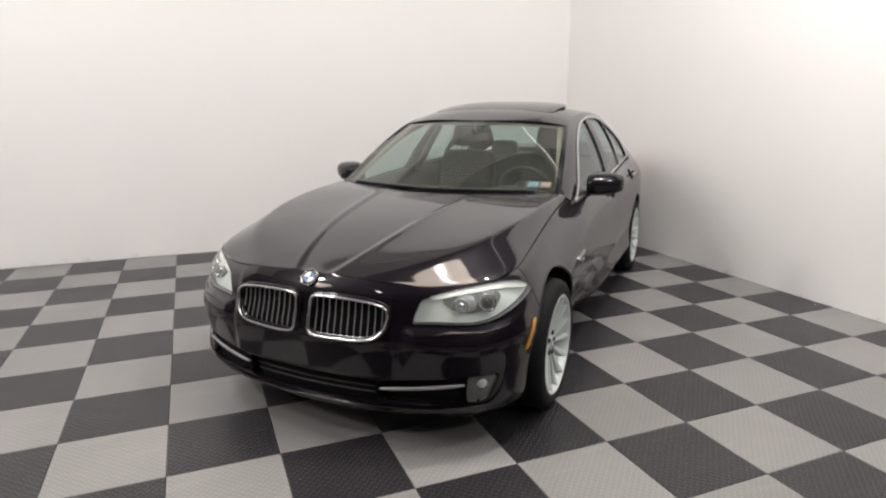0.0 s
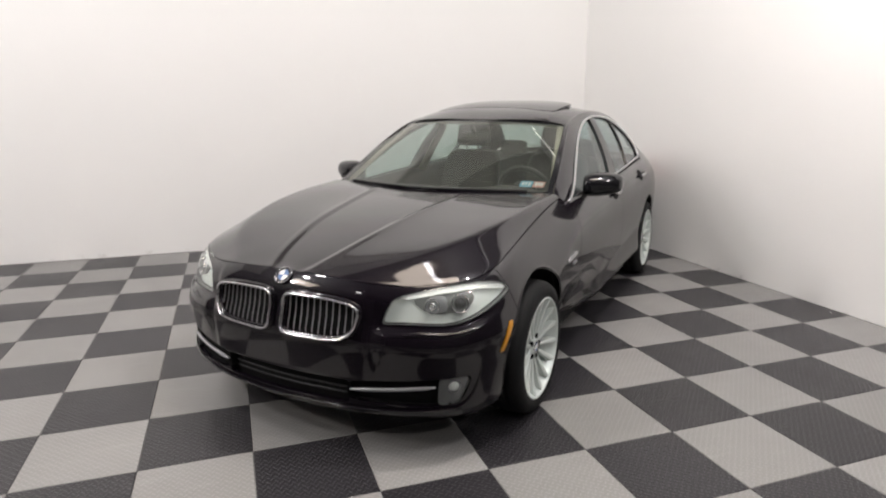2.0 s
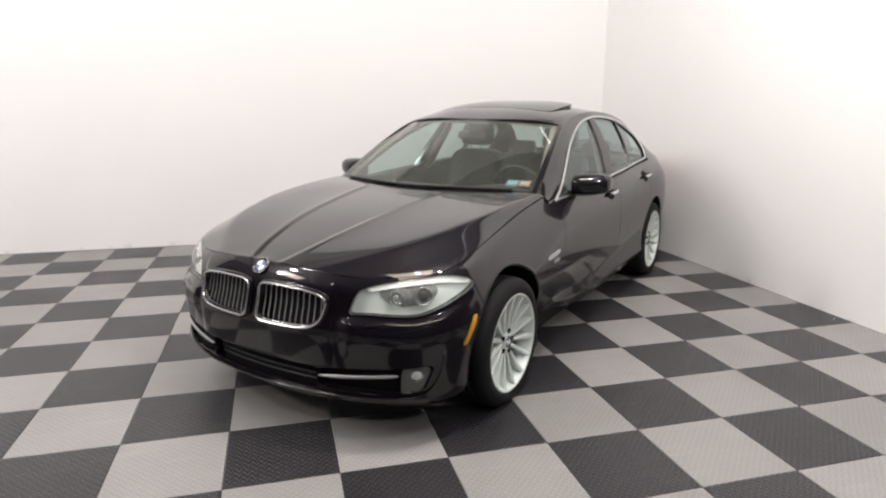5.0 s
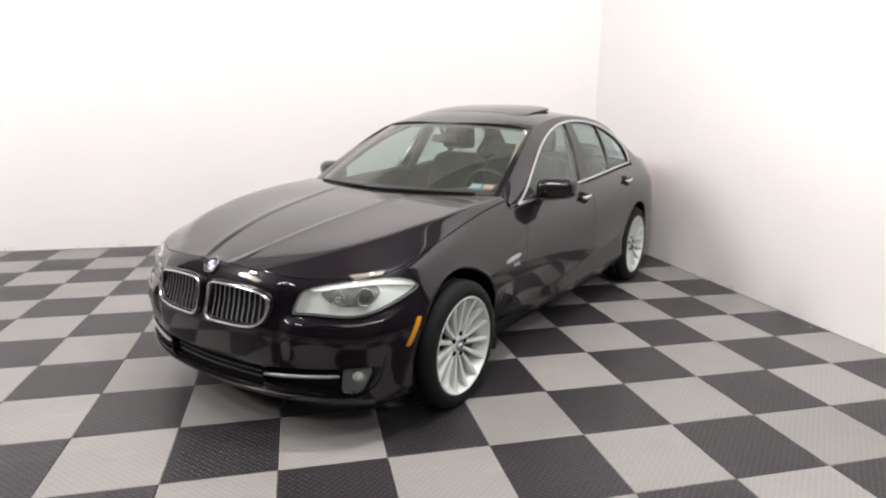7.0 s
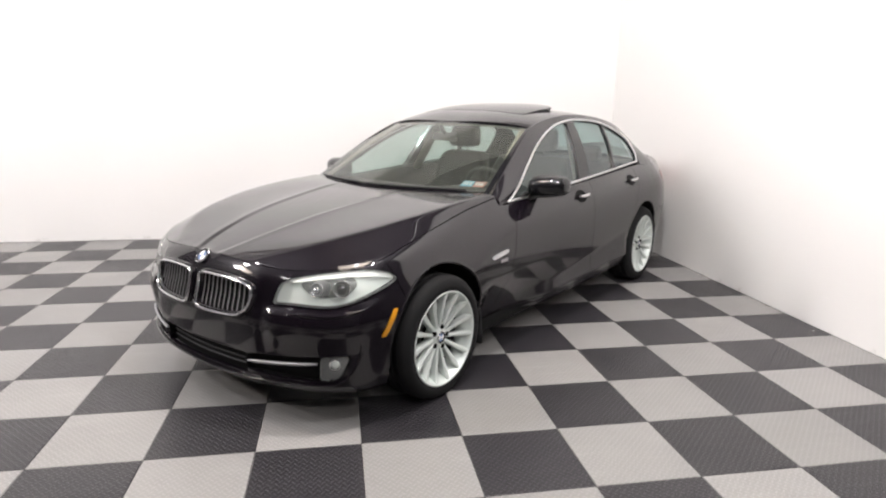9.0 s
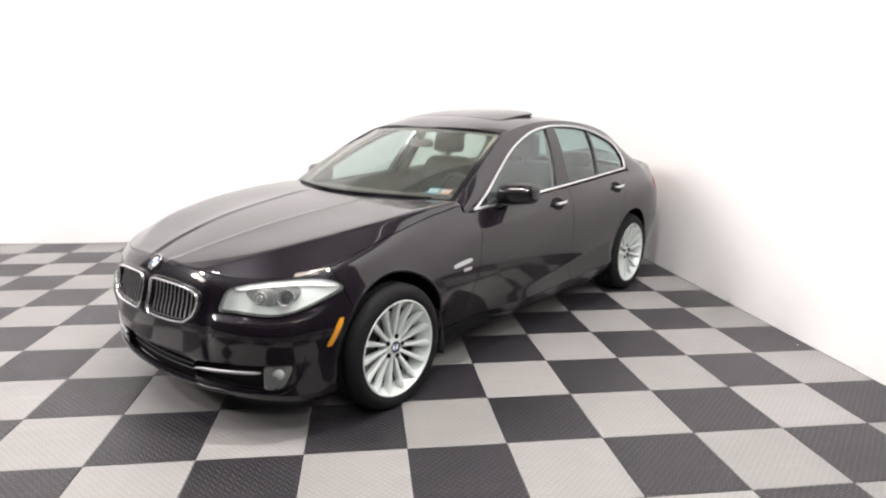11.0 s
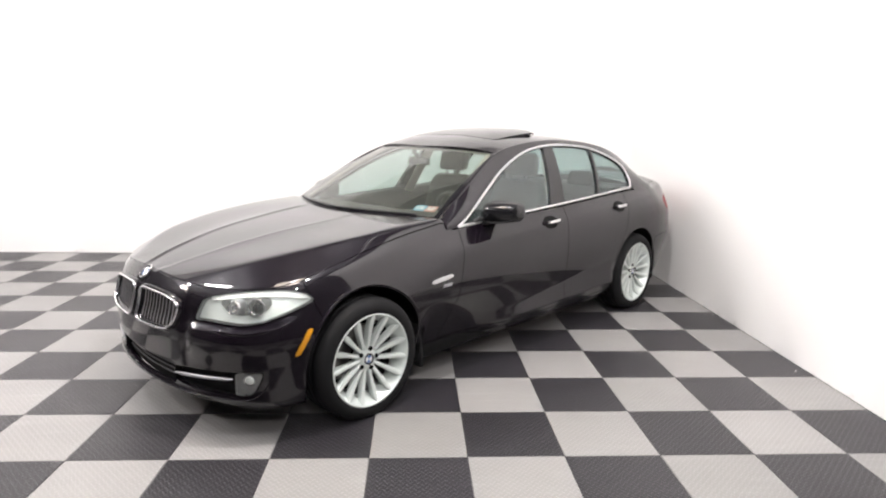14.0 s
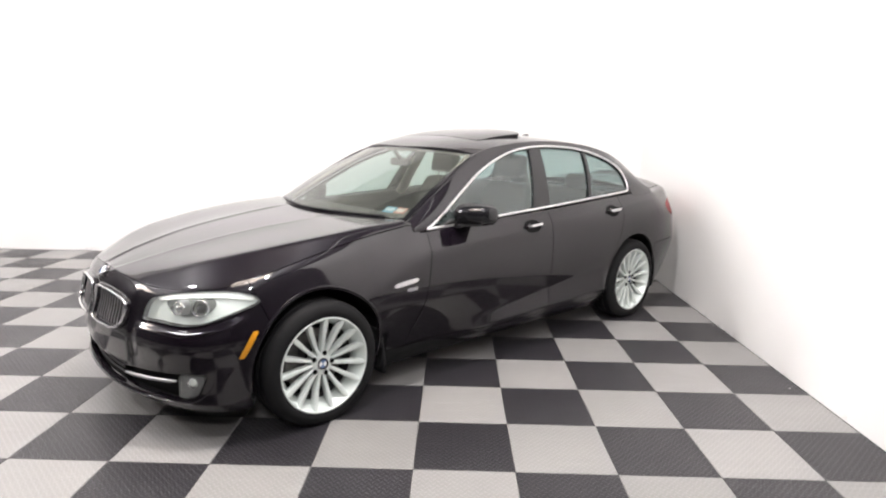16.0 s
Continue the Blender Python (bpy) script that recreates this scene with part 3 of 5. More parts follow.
car = tagged(new("car"), "glossy black four-door saloon parked on checkered tiles, sunroof tilted open", "car")
car.matrix_world = pose(-0.183, 1.115, 0, 0, 0, 43.25)
HUB_Z, ARCH_Z, FRONT_X, REAR_X = 0.323, 0.335, -0.012, 2.968

half = body_half()
arch_f = lambda v: np.where(v[:, 4] < 1, np.hypot(v[:, 0] - FRONT_X, v[:, 2] - ARCH_Z) - 0.392, 1)
arch_r = lambda v: np.where(v[:, 4] < 1, np.hypot(v[:, 0] - REAR_X, v[:, 2] - ARCH_Z) - 0.388, 1)
half = clip(clip(half, arch_f), arch_r)


def cabin_gap(v):
    """Below zero over the cabin opening."""
    y = np.abs(v[:, 1])
    ahead = 0.445 + 0.215 * (y / 0.755) ** 2 - v[:, 0]
    behind = v[:, 0] - (3.42 - 0.10 * (y / 0.6) ** 2)
    top = 1.0 - v[:, 4]
    return np.maximum(np.maximum(ahead, behind), top * 3 + 0.001)


half = clip(half, cabin_gap)
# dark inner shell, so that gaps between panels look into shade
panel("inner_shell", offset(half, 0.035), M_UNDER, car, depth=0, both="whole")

HEAD = round_poly([(0.506, 0.607), (0.523, 0.657), (0.548, 0.706), (0.60, 0.726), (0.66, 0.738), (0.76, 0.752), (0.89, 0.762), (0.99, 0.764), (1.07, 0.756), (1.13, 0.738), (1.163, 0.715), (1.155, 0.700), (1.04, 0.666), (0.905, 0.625), (0.85, 0.612), (0.785, 0.605), (0.70, 0.607), (0.60, 0.611)], 2, 0.12)
KIDNEY = round_poly([(0.034, 0.562), (0.046, 0.540), (0.075, 0.530), (0.325, 0.533), (0.388, 0.574), (0.408, 0.640), (0.404, 0.670), (0.36, 0.690), (0.25, 0.702), (0.085, 0.705), (0.049, 0.698), (0.034, 0.676)], 2, 0.22)
DUCT = round_poly([(0.345, 0.262), (0.350, 0.352), (0.74, 0.376), (0.888, 0.384), (0.892, 0.36), (0.85, 0.268), (0.72, 0.246)], 2, 0.12)
INTAKE = round_poly([(-0.3, 0.243), (-0.3, 0.352), (0.353, 0.352), (0.353, 0.243)], 2, 0.04)
TAIL = round_poly([(S_END - 1.13, 0.87), (S_END - 1.03, 0.94), (S_END - 0.4, 0.98), (S_END - 0.4, 0.80), (S_END - 0.9, 0.78)], 2)
f_head, f_kid, f_duct, f_intake, f_tail = (poly_field(p, 3, 2) for p in (HEAD, KIDNEY, DUCT, INTAKE, TAIL))
SEAM = 0.0022
hood_share = line([0, 0.2, 0.38, 0.50, 0.58, 0.75, 0.95, 1.10, 1.25, 1.7, 2.3, 9], [1.012, 1.012, 1.006, 1.0, 0.998, 0.998, 1.0, 1.015, 1.032, 1.036, 1.040, 1.040])
is_hood = lambda v: np.where(v[:, 0] < 0.8, (v[:, 4] - hood_share(v[:, 3])) * 0.5, -1)
bumper_line = lambda v: (1.155 - v[:, 3]) - (v[:, 2] - 0.71) * 0.4
door_front, door_mid = lambda v: v[:, 0] - 0.69 - 0.2 * (v[:, 2] - 0.6), lambda v: v[:, 0] - 1.855 - 0.03 * (v[:, 2] - 0.6)
door_back = lambda v: v[:, 0] - np.interp(v[:, 2], [0.2, 0.45, 0.6, 0.75, 0.9, 1.1], [2.50, 2.56, 2.66, 2.74, 2.79, 2.82])
sill = lambda v: v[:, 2] - 0.255


def minus(f):
    return lambda v: -f(v)


panel("bonnet", clip(clip(half, is_hood, 0.0012), lambda v: 1.9 - v[:, 0]), M_PAINT, car, "black bonnet with raised creases", both="whole")
front = clip(half, lambda v: 0.8 - v[:, 0])
front = clip(front, minus(is_hood), 0.0012)
front = clip(front, minus(f_head), 0.003)
bumper = clip(front, bumper_line, SEAM)
for field in (f_kid, f_duct, f_intake):
    bumper = clip(bumper, minus(field))
panel("front_bumper", bumper, M_PAINT, car, both="whole", depth=0.02)
fender = clip(clip(front, minus(bumper_line), SEAM), minus(door_front), SEAM)
panel("front_wing", fender, M_PAINT, car)
mid = clip(clip(half, door_front, SEAM), lambda v: 3.2 - v[:, 0])
lower = clip(clip(mid, minus(sill), SEAM), minus(door_back))
panel("side_sill", lower, M_PAINT, car)
upper = clip(clip(mid, sill, SEAM), lambda v: 1.0002 - v[:, 4])
panel("front_door", clip(upper, minus(door_mid), SEAM), M_PAINT, car)
panel("rear_door", clip(clip(upper, door_mid, SEAM), minus(door_back), SEAM), M_PAINT, car)
rear = clip(half, door_back, SEAM)
rear = clip(rear, minus(f_tail), 0.003)
is_boot = lambda v: np.minimum((v[:, 4] - 1.12) * 0.6, v[:, 0] - 3.3) if len(v) else v[:, 0]
is_rear_bumper = lambda v: np.minimum(0.60 - v[:, 2], v[:, 0] - 3.32)
panel("boot_lid", clip(rear, is_boot, SEAM), M_PAINT, car, both="whole")
rear = clip(rear, minus(is_boot), SEAM)
panel("rear_bumper", clip(rear, is_rear_bumper, SEAM), M_PAINT, car, both="whole")
panel("rear_wing", clip(rear, minus(is_rear_bumper), SEAM), M_PAINT, car)

# ---- cabin: rails, pillars, glass ----
rail_y = spline([0.66, 1.0, 1.375, 1.9, 2.4, 2.8, 3.1, 3.42], [0.768, 0.702, 0.626, 0.596, 0.581, 0.580, 0.602, 0.66])
rail_z = spline([0.66, 1.0, 1.375, 1.65, 1.9, 2.4, 2.8, 3.1, 3.42], [0.985, 1.185, 1.368, 1.423, 1.446, 1.441, 1.394, 1.303, 1.098])
roof_z = spline([1.20, 1.36, 1.5, 1.7, 1.9, 2.1, 2.3, 2.65, 2.8], [1.399, 1.452, 1.483, 1.507, 1.510, 1.503, 1.492, 1.457, 1.433])
side_s = np.linspace(0, S_END, 2000)
side_pts = wall_point(side_s, sh_z(side_s))
ok = (side_s > 1.2) & (side_s < 5.2)
belt_y, belt_z = line(side_pts[ok, 0], side_pts[ok, 1]), line(side_pts[ok, 0], side_pts[ok, 2])


def side_point(x, w):
    bulge = 0.022 * np.sin(np.pi * w)
    return np.stack([x + 0 * w, belt_y(x) + (rail_y(x) - belt_y(x)) * w + bulge, belt_z(x) + (rail_z(x) - belt_z(x)) * w], -1)


def side_at(x, z):
    x, z = np.asarray(x, float), np.asarray(z, float)
    return side_point(x, np.clip((z - belt_z(x)) / (rail_z(x) - belt_z(x)), 0, 1))


gx, gw = np.meshgrid(np.linspace(0.67, 3.40, 200), np.linspace(0, 1, 34), indexing="ij")
side_sheet = grid_mesh(side_point(gx, gw))
side_sheet = (side_sheet[0], [tuple(reversed(f)) for f in side_sheet[1]])
DLO = round_poly([(0.755, belt_z(0.755) + 0.002), (0.79, belt_z(0.79) + 0.004), (1.5, belt_z(1.5) + 0.006), (2.2, belt_z(2.2) + 0.008), (2.95, belt_z(2.95) + 0.012), (2.985, belt_z(2.975) + 0.018), (3.012, 1.09), (3.020, 1.17), (2.995, 1.242),
                  (2.92, 1.290), (2.76, 1.346), (2.58, 1.386), (2.38, 1.408), (2.1, 1.420), (1.9, 1.412), (1.70, 1.386), (1.49, 1.326), (1.30, 1.250), (1.15, 1.167), (1.03, 1.098), (0.90, 1.018), (0.80, belt_z(0.79) + 0.020)], 2)
f_dlo = poly_field(DLO, 0, 2)
panel("side_frame", clip(side_sheet, minus(f_dlo), -0.004), M_PAINT, car, "black painted window frame and pillars", depth=0.03)
b_front = lambda v: v[:, 0] - (1.725 + 0.44 * (v[:, 2] - 1.0))
b_back = lambda v: v[:, 0] - (1.905 + 0.30 * (v[:, 2] - 1.0))
c_front = lambda v: v[:, 0] - (2.425 + 0.48 * (v[:, 2] - 1.065))
c_back = lambda v: v[:, 0] - (2.462 + 0.48 * (v[:, 2] - 1.065))
inside = clip(side_sheet, f_dlo, 0.002)
panel("door_pillar", clip(clip(inside, b_front), minus(b_back)), M_GLOSSBLACK, car, "gloss black pillar trim between the doors", depth=0.03)
panel("quarter_divider", clip(clip(inside, c_front), minus(c_back)), M_GLOSSBLACK, car, "thin black window divider", depth=0.03)
deep_in = offset(inside, 0.012)
panel("front_window", clip(deep_in, minus(b_front)), M_GLASS, car, "front side window", depth=0.004)
panel("rear_window", clip(clip(deep_in, b_back), minus(c_front)), M_GLASS, car, "rear side window", depth=0.004)
panel("quarter_window", clip(deep_in, c_back), M_GLASS, car, "small rear quarter window", depth=0.004)
trim = side_at(DLO[:, 0], DLO[:, 1])
for sgn in (1, -1):
    mesh = sweep(trim + np.array((0, 0.004, 0)), 0.017, 0.012, closed=True, up=(0, 1, 0.25), n=8)
    mesh = mesh if sgn > 0 else flip_y(mesh)
    mesh_object("window_trim", *mesh, M_SATIN, car, "bright satin chrome window surround")
rx = np.linspace(0.70, 3.40, 120)
rail_path = np.stack([rx, rail_y(rx) - 0.006, rail_z(rx) + 0.001], -1)
for sgn in (1, -1):
    mesh = sweep(rail_path, np.interp(rx, [0.70, 1.0, 1.3, 1.5], [0.006, 0.030, 0.030, 0.014]), np.interp(rx, [0.70, 1.0, 1.3, 1.5], [0.004, 0.018, 0.018, 0.007]), up=(0, 0.35, 1), n=12, flat=2.0)
    mesh_object("roof_rail", *(mesh if sgn > 0 else flip_y(mesh)), M_PAINT, car)


def sheet_between(low, high, bulge, nu=56, nv=30):
    """A curved sheet from a lower to an upper edge; both are functions of -1 to 1 across."""
    u, w = np.meshgrid(np.linspace(-1, 1, nu), np.linspace(0, 1, nv), indexing="ij")
    a, b = low(u), high(u)
    p = a + (b - a) * w[..., None]
    up = np.cross(np.gradient(p, axis=1), np.gradient(p, axis=0))
    up /= np.linalg.norm(up, axis=2, keepdims=True)
    up *= np.sign(up[..., 2:3])
    p = p + up * (bulge * np.sin(np.pi * w))[..., None]
    return np.dstack([p, u, w])


screen_low = lambda u: np.stack([0.445 + 0.215 * u ** 2, 0.755 * u, 1.006 - 0.014 * u ** 2], -1)
screen_top = lambda u: np.stack([1.215 + 0.155 * u ** 2, 0.622 * u, 1.400 - 0.031 * np.abs(u) ** 2.6], -1)
screen = sheet_between(screen_low, screen_top, 0.022)
screen = grid_mesh(screen)
screen = (screen[0], [tuple(reversed(f)) for f in screen[1]])
edge = lambda v: np.minimum(np.minimum((1 - np.abs(v[:, 3])) * 0.7 - 0.025, v[:, 4] * 0.9 - 0.02), (1 - v[:, 4]) * 0.9 - 0.014)
panel("windscreen", clip(screen, edge, 0), M_SCREEN, car, "clear windscreen reflecting the ceiling", depth=0.004, both="one")
panel("windscreen_border", clip(screen, minus(edge), 0), M_GLOSSBLACK, car, "black screen-printed glass border", depth=0.006, both="one")
back = sheet_between(lambda u: np.stack([3.42 - 0.10 * u ** 2, 0.60 * u, 1.090 - 0.016 * u ** 2], -1),
                     lambda u: np.stack([2.66 + 0.06 * u ** 2, 0.545 * u, 1.437 - 0.03 * u ** 2], -1), 0.045)
panel("back_window", grid_mesh(back), M_GLASS, car, "sloping rear window", depth=0.004, both="one")

# roof with its opening and the tilted sunroof panel
ux, uy = np.meshgrid(np.linspace(0, 1, 70), np.linspace(-1, 1, 70), indexing="ij")
rxx = (1.215 + 0.155 * uy ** 2) * (1 - ux) + (2.66 + 0.06 * uy ** 2) * ux
ryy = uy * rail_y(rxx)
roof = grid_mesh(np.stack([rxx, ryy, roof_z(rxx) - (roof_z(rxx) - rail_z(rxx)) * np.abs(uy) ** 3.0], -1))
SUN = round_poly([(1.50, -0.47), (1.50, 0.47), (2.04, 0.47), (2.04, -0.47)], 2, 0.1)
f_sun = poly_field(SUN, 0, 1)
panel("roof_panel", clip(roof, minus(f_sun), 0.004), M_PAINT, car, "black roof panel", depth=0.02, both="one")
sun = clip(roof, f_sun, 0.004)
sv = sun[0].copy()
sv[:, 2] += 0.001 + np.clip((sv[:, 0] - 1.52) / 0.51, 0, 1) ** 1.2 * 0.030
panel("sunroof", (sv, sun[1]), M_GLOSSBLACK, car, "dark glass sunroof panel tilted up at its rear", depth=0.016, both="one")
head = clip(roof, minus(f_sun), -0.03)
hv = head[0].copy()
hv[:, 2] -= 0.035
mesh_object("headliner", hv[:, :3], head[1], M_HEADLINER, car, "pale grey headliner")


# ---- the car's fittings ----
s_at = line(OUT_X, OUT_S)


def wall_patch(poly, deep, step=0.012):
    """A piece of the body wall inside a polygon of (arc length, height), deep metres below the skin."""
    p = np.array(poly)
    lo, hi = p.min(0) - 0.004, p.max(0) + 0.004
    lo[0] = max(lo[0], 0.0)
    ss, zz = np.meshgrid(np.linspace(lo[0], hi[0], max(4, int((hi[0] - lo[0]) / step))), np.linspace(lo[1], hi[1], max(4, int((hi[1] - lo[1]) / step))), indexing="ij")
    table = np.dstack([wall_point(ss, zz, deep(ss, zz) if callable(deep) else deep), ss, zz])
    v, f = grid_mesh(table)
    return clip((v, [tuple(reversed(q)) for q in f]), poly_field(poly, 3, 4))


def skirt(mesh, depth):
    """Only the turned-in edge of a patch: the side wall of a recess."""
    v, f = flanged(mesh, depth)
    return v, f[len(mesh[1]):]


def both_sides(name, mesh, mat, parent, label="", smooth=True):
    return [mesh_object(name, m[0][:, :3], m[1], mat, parent, label, smooth) for m in (mesh, mirrored(mesh))]


# the rear pillar runs into the wing in a soft hollow
hx, ht = np.meshgrid(np.linspace(3.035, 3.395, 40), np.linspace(0, 1, 9), indexing="ij")
below = wall_point(s_at(hx), belt_z(hx) - 0.022, -0.001)
above = side_point(hx, 0.16 + 0 * hx) + np.array((0, 0.0015, 0.001))
crook = side_point(hx, 0 * hx) + np.array((0, 0.002, 0.002))
ht = ht[..., None]
both_sides("pillar_hollow", grid_mesh(below * (1 - ht) ** 2 + crook * 2 * ht * (1 - ht) + above * ht ** 2), M_PAINT, car)


def outward(s, z):
    """The point of the wall, and a frame whose y axis points out of it."""
    p, e = wall_point(s, z), 2e-3
    ds, dz = wall_point(s + e, z) - wall_point(s - e, z), wall_point(s, z + e) - wall_point(s, z - e)
    n = Vector(np.cross(dz, ds)).normalized()
    zax = Vector(dz).normalized()
    xax = n.cross(zax).normalized()
    return Vector(p), Matrix((xax, n, xax.cross(n))).transposed()


def placed(mesh, point, turn, scale=1.0):
    v, f = mesh
    r = np.array(turn)
    return (v * scale) @ r.T + np.array(point), f


def disc_sector(radius, a0, a1, y, n=10):
    ang = np.linspace(a0, a1, n)
    v = [(0, y, 0)] + [(radius * math.cos(a), y, radius * math.sin(a)) for a in ang]
    return np.array(v), [(0, k, k + 1) for k in range(1, n)]


def roundel(parent, point, turn, radius, name="badge"):
    """A round badge: dark ring, bright rim and four quarters in blue and white."""
    ring = lathe([(radius * 0.66, 0.0), (radius * 0.66, 0.005), (radius * 0.92, 0.006), (radius * 0.94, 0.0)], 40)
    base = mesh_object(name, *placed(ring, point, turn), M_GLOSSBLACK, parent, "round badge with blue and white quarters")
    for k in range(4):
        mesh_object("badge_quarter", *placed(disc_sector(radius * 0.67, k * math.pi / 2, (k + 1) * math.pi / 2, 0.0045), point, turn),
                    M_BLUE if k % 2 else M_WHITE, base)
    rim = lathe([(radius * 0.92, 0.0), (radius * 0.93, 0.007), (radius, 0.006), (radius * 1.02, 0.0)], 40)
    mesh_object("badge_rim", *placed(rim, point, turn), M_CHROME, base, "chrome rim")
    return base


# wheels, built once and shared
TYRE = lathe([(0.250, 0.098), (0.2535, 0.114), (0.260, 0.1215), (0.290, 0.1215), (0.318, 0.110), (0.329, 0.093), (0.3335, 0.075), (0.335, 0.047),
              (0.328, 0.045), (0.328, 0.037), (0.335, 0.035), (0.335, 0.006), (0.328, 0.004), (0.328, -0.004), (0.335, -0.006), (0.335, -0.035),
              (0.328, -0.037), (0.328, -0.045), (0.335, -0.047), (0.330, -0.09), (0.318, -0.11), (0.290, -0.120), (0.240, -0.119), (0.228, -0.108)], 96)
RIM = lathe([(0.2565, 0.108), (0.2560, 0.118), (0.2525, 0.1215), (0.2480, 0.1205), (0.2440, 0.116), (0.238, 0.103), (0.222, 0.074), (0.208, 0.046), (0.207, 0.030), (0.228, 0.028), (0.238, 0.070), (0.247, 0.090)], 80)
BARREL = lathe([(0.227, 0.029), (0.216, 0.01), (0.206, -0.02), (0.206, -0.10), (0.24, -0.112), (0.25, -0.105), (0.235, -0.02), (0.229, 0.028)], 64)


def spoke_mesh():
    r = np.array([0.045, 0.075, 0.11, 0.155, 0.195, 0.222, 0.240, 0.2515])
    y = np.array([0.078, 0.083, 0.088, 0.094, 0.102, 0.109, 0.115, 0.1185])
    w = np.array([0.024, 0.019, 0.021, 0.025, 0.029, 0.031, 0.024, 0.008])
    h = np.array([0.040, 0.040, 0.040, 0.040, 0.038, 0.034, 0.026, 0.014])
    path = np.stack([r, y - h / 2, 0 * r], -1)
    return sweep(path, w, h, up=(0, 1, 0), n=8, flat=5.0)


def build_wheel(x, y, outer, spin):
    """A 15-spoke alloy wheel; outer is 1 for the left side, -1 for the right."""
    turn = np.array(Matrix.Rotation(spin, 3, "Y"))
    if outer < 0:
        turn = np.array(Matrix.Rotation(math.pi, 3, "Z")) @ turn
    at = np.array((x, y, HUB_Z))
    put = lambda mesh: (mesh[0] @ turn.T + at, mesh[1])
    wheel = mesh_object("wheel", *put(RIM), M_ALLOY, car, "silver multi-spoke alloy wheel")
    mesh_object("barrel", *put(BARREL), M_BARREL_SHADE, wheel)
    tyre = put(TYRE)
    sink = np.clip(0.0015 - tyre[0][:, 2], 0, None)
    tyre[0][:, 1] += np.sign(tyre[0][:, 1] - y) * sink * 0.5
    tyre[0][:, 2] += sink
    mesh_object("tyre", *tyre, M_RUBBER, wheel, "black road tyre")
    one = spoke_mesh()
    for k in range(15):
        r = np.array(Matrix.Rotation(k * 2 * math.pi / 15, 3, "Y"))
        mesh_object("spoke", *put((one[0] @ r.T, one[1])), M_ALLOY, wheel, smooth=False)
    hub = lathe([(0.0005, 0.084), (0.034, 0.084), (0.05, 0.081), (0.064, 0.072), (0.07, 0.055), (0.07, 0.03), (0.0005, 0.03)], 40)
    mesh_object("hub", *put(hub), M_ALLOY, wheel)
    # bolt caps in near-black, standing in for the shade of the bolt holes
    for k in range(5):
        a = (k + 0.5) * 2 * math.pi / 5
        bolt = lathe([(0.0005, 0.082), (0.008, 0.082), (0.0125, 0.086), (0.0135, 0.079), (0.0005, 0.06)], 12)
        mesh_object("wheel_bolt", *put((bolt[0] + np.array((0.056 * math.cos(a), 0, 0.056 * math.sin(a))), bolt[1])), M_UNDER, wheel)
    disc = lathe([(0.06, 0.0), (0.165, 0.0), (0.17, -0.004), (0.17, -0.022), (0.06, -0.022)], 48)
    mesh_object("brake_disc", *put(disc), M_DISC, wheel, "grey steel brake disc")
    drum = lathe([(0.002, -0.03), (0.2, -0.03), (0.2, -0.1), (0.002, -0.1)], 32)
    mesh_object("wheel_carrier", *put(drum), M_UNDER, wheel)
    cap = Matrix(turn.tolist()) @ Matrix.Rotation(0.6, 3, "Y")
    roundel(wheel, at + turn @ np.array((0, 0.084, 0)), cap, 0.033, "hub_badge")
    return wheel


for wx, spin in ((FRONT_X, 0.05), (REAR_X, 0.31)):
    for outer in (1, -1):
        build_wheel(wx, outer * (0.830 if wx < 1 else 0.805), outer, spin)
    ang = np.linspace(-0.35, math.pi + 0.35, 40)
    rad = 0.400 if wx < 1 else 0.396
    liner = np.stack([np.stack([wx + rad * np.cos(ang), 0 * ang + yy, ARCH_Z + rad * np.sin(ang)], -1) for yy in (0.50, 0.70, 0.895)], 1)
    v, f = grid_mesh(liner)
    both_sides("arch_liner", (v, f), M_UNDER, car)
    ang = np.linspace(-0.2, math.pi + 0.2, 44)
    path = []
    for a in ang:
        px, pz = wx + (rad - 0.009) * math.cos(a), ARCH_Z + (rad - 0.009) * math.sin(a)
        path.append(wall_point(s_at(px), max(pz, 0.19), 0.006))
    both_sides("arch_lip", sweep(path, 0.022, 0.014, up=(0, 1, 0), n=8), M_PAINT, car)
part("underbody", box_bm(-0.62, 3.85, -0.56, 0.56, 0.19, 0.30, 0.03), M_UNDER, car)
# unseen tray added to block light and deepen the shade under the car
part("undertray", box_bm(0.44, 2.52, -0.80, 0.80, 0.150, 0.24, 0.03), M_UNDER, car)
for sg in (1, -1):
    flap = sweep(np.array([(0.375, sg * 0.80, 0.42), (0.395, sg * 0.80, 0.32), (0.41, sg * 0.80, 0.22), (0.405, sg * 0.80, 0.155)]), 0.20, 0.03, up=(1, 0, 0), n=10)
    mesh_object("mud_flap", *flap, M_PLASTIC, car, "black plastic flap behind the front wheel")
part("cabin_floor", box_bm(0.45, 3.3, -0.80, 0.80, 0.31, 0.36), M_CARPET, car)
part("engine_bulkhead", box_bm(0.40, 0.46, -0.78, 0.78, 0.30, 0.93), M_UNDER, car)
part("engine_block", box_bm(-0.60, 0.38, -0.50, 0.50, 0.31, 0.70, 0.03), M_UNDER, car)
part("parcel_shelf", box_bm(2.95, 3.40, -0.62, 0.62, 1.00, 1.035, 0.01), M_DASH, car)
part("boot_bulkhead", box_bm(3.02, 3.06, -0.66, 0.66, 0.36, 1.02), M_UNDER, car)

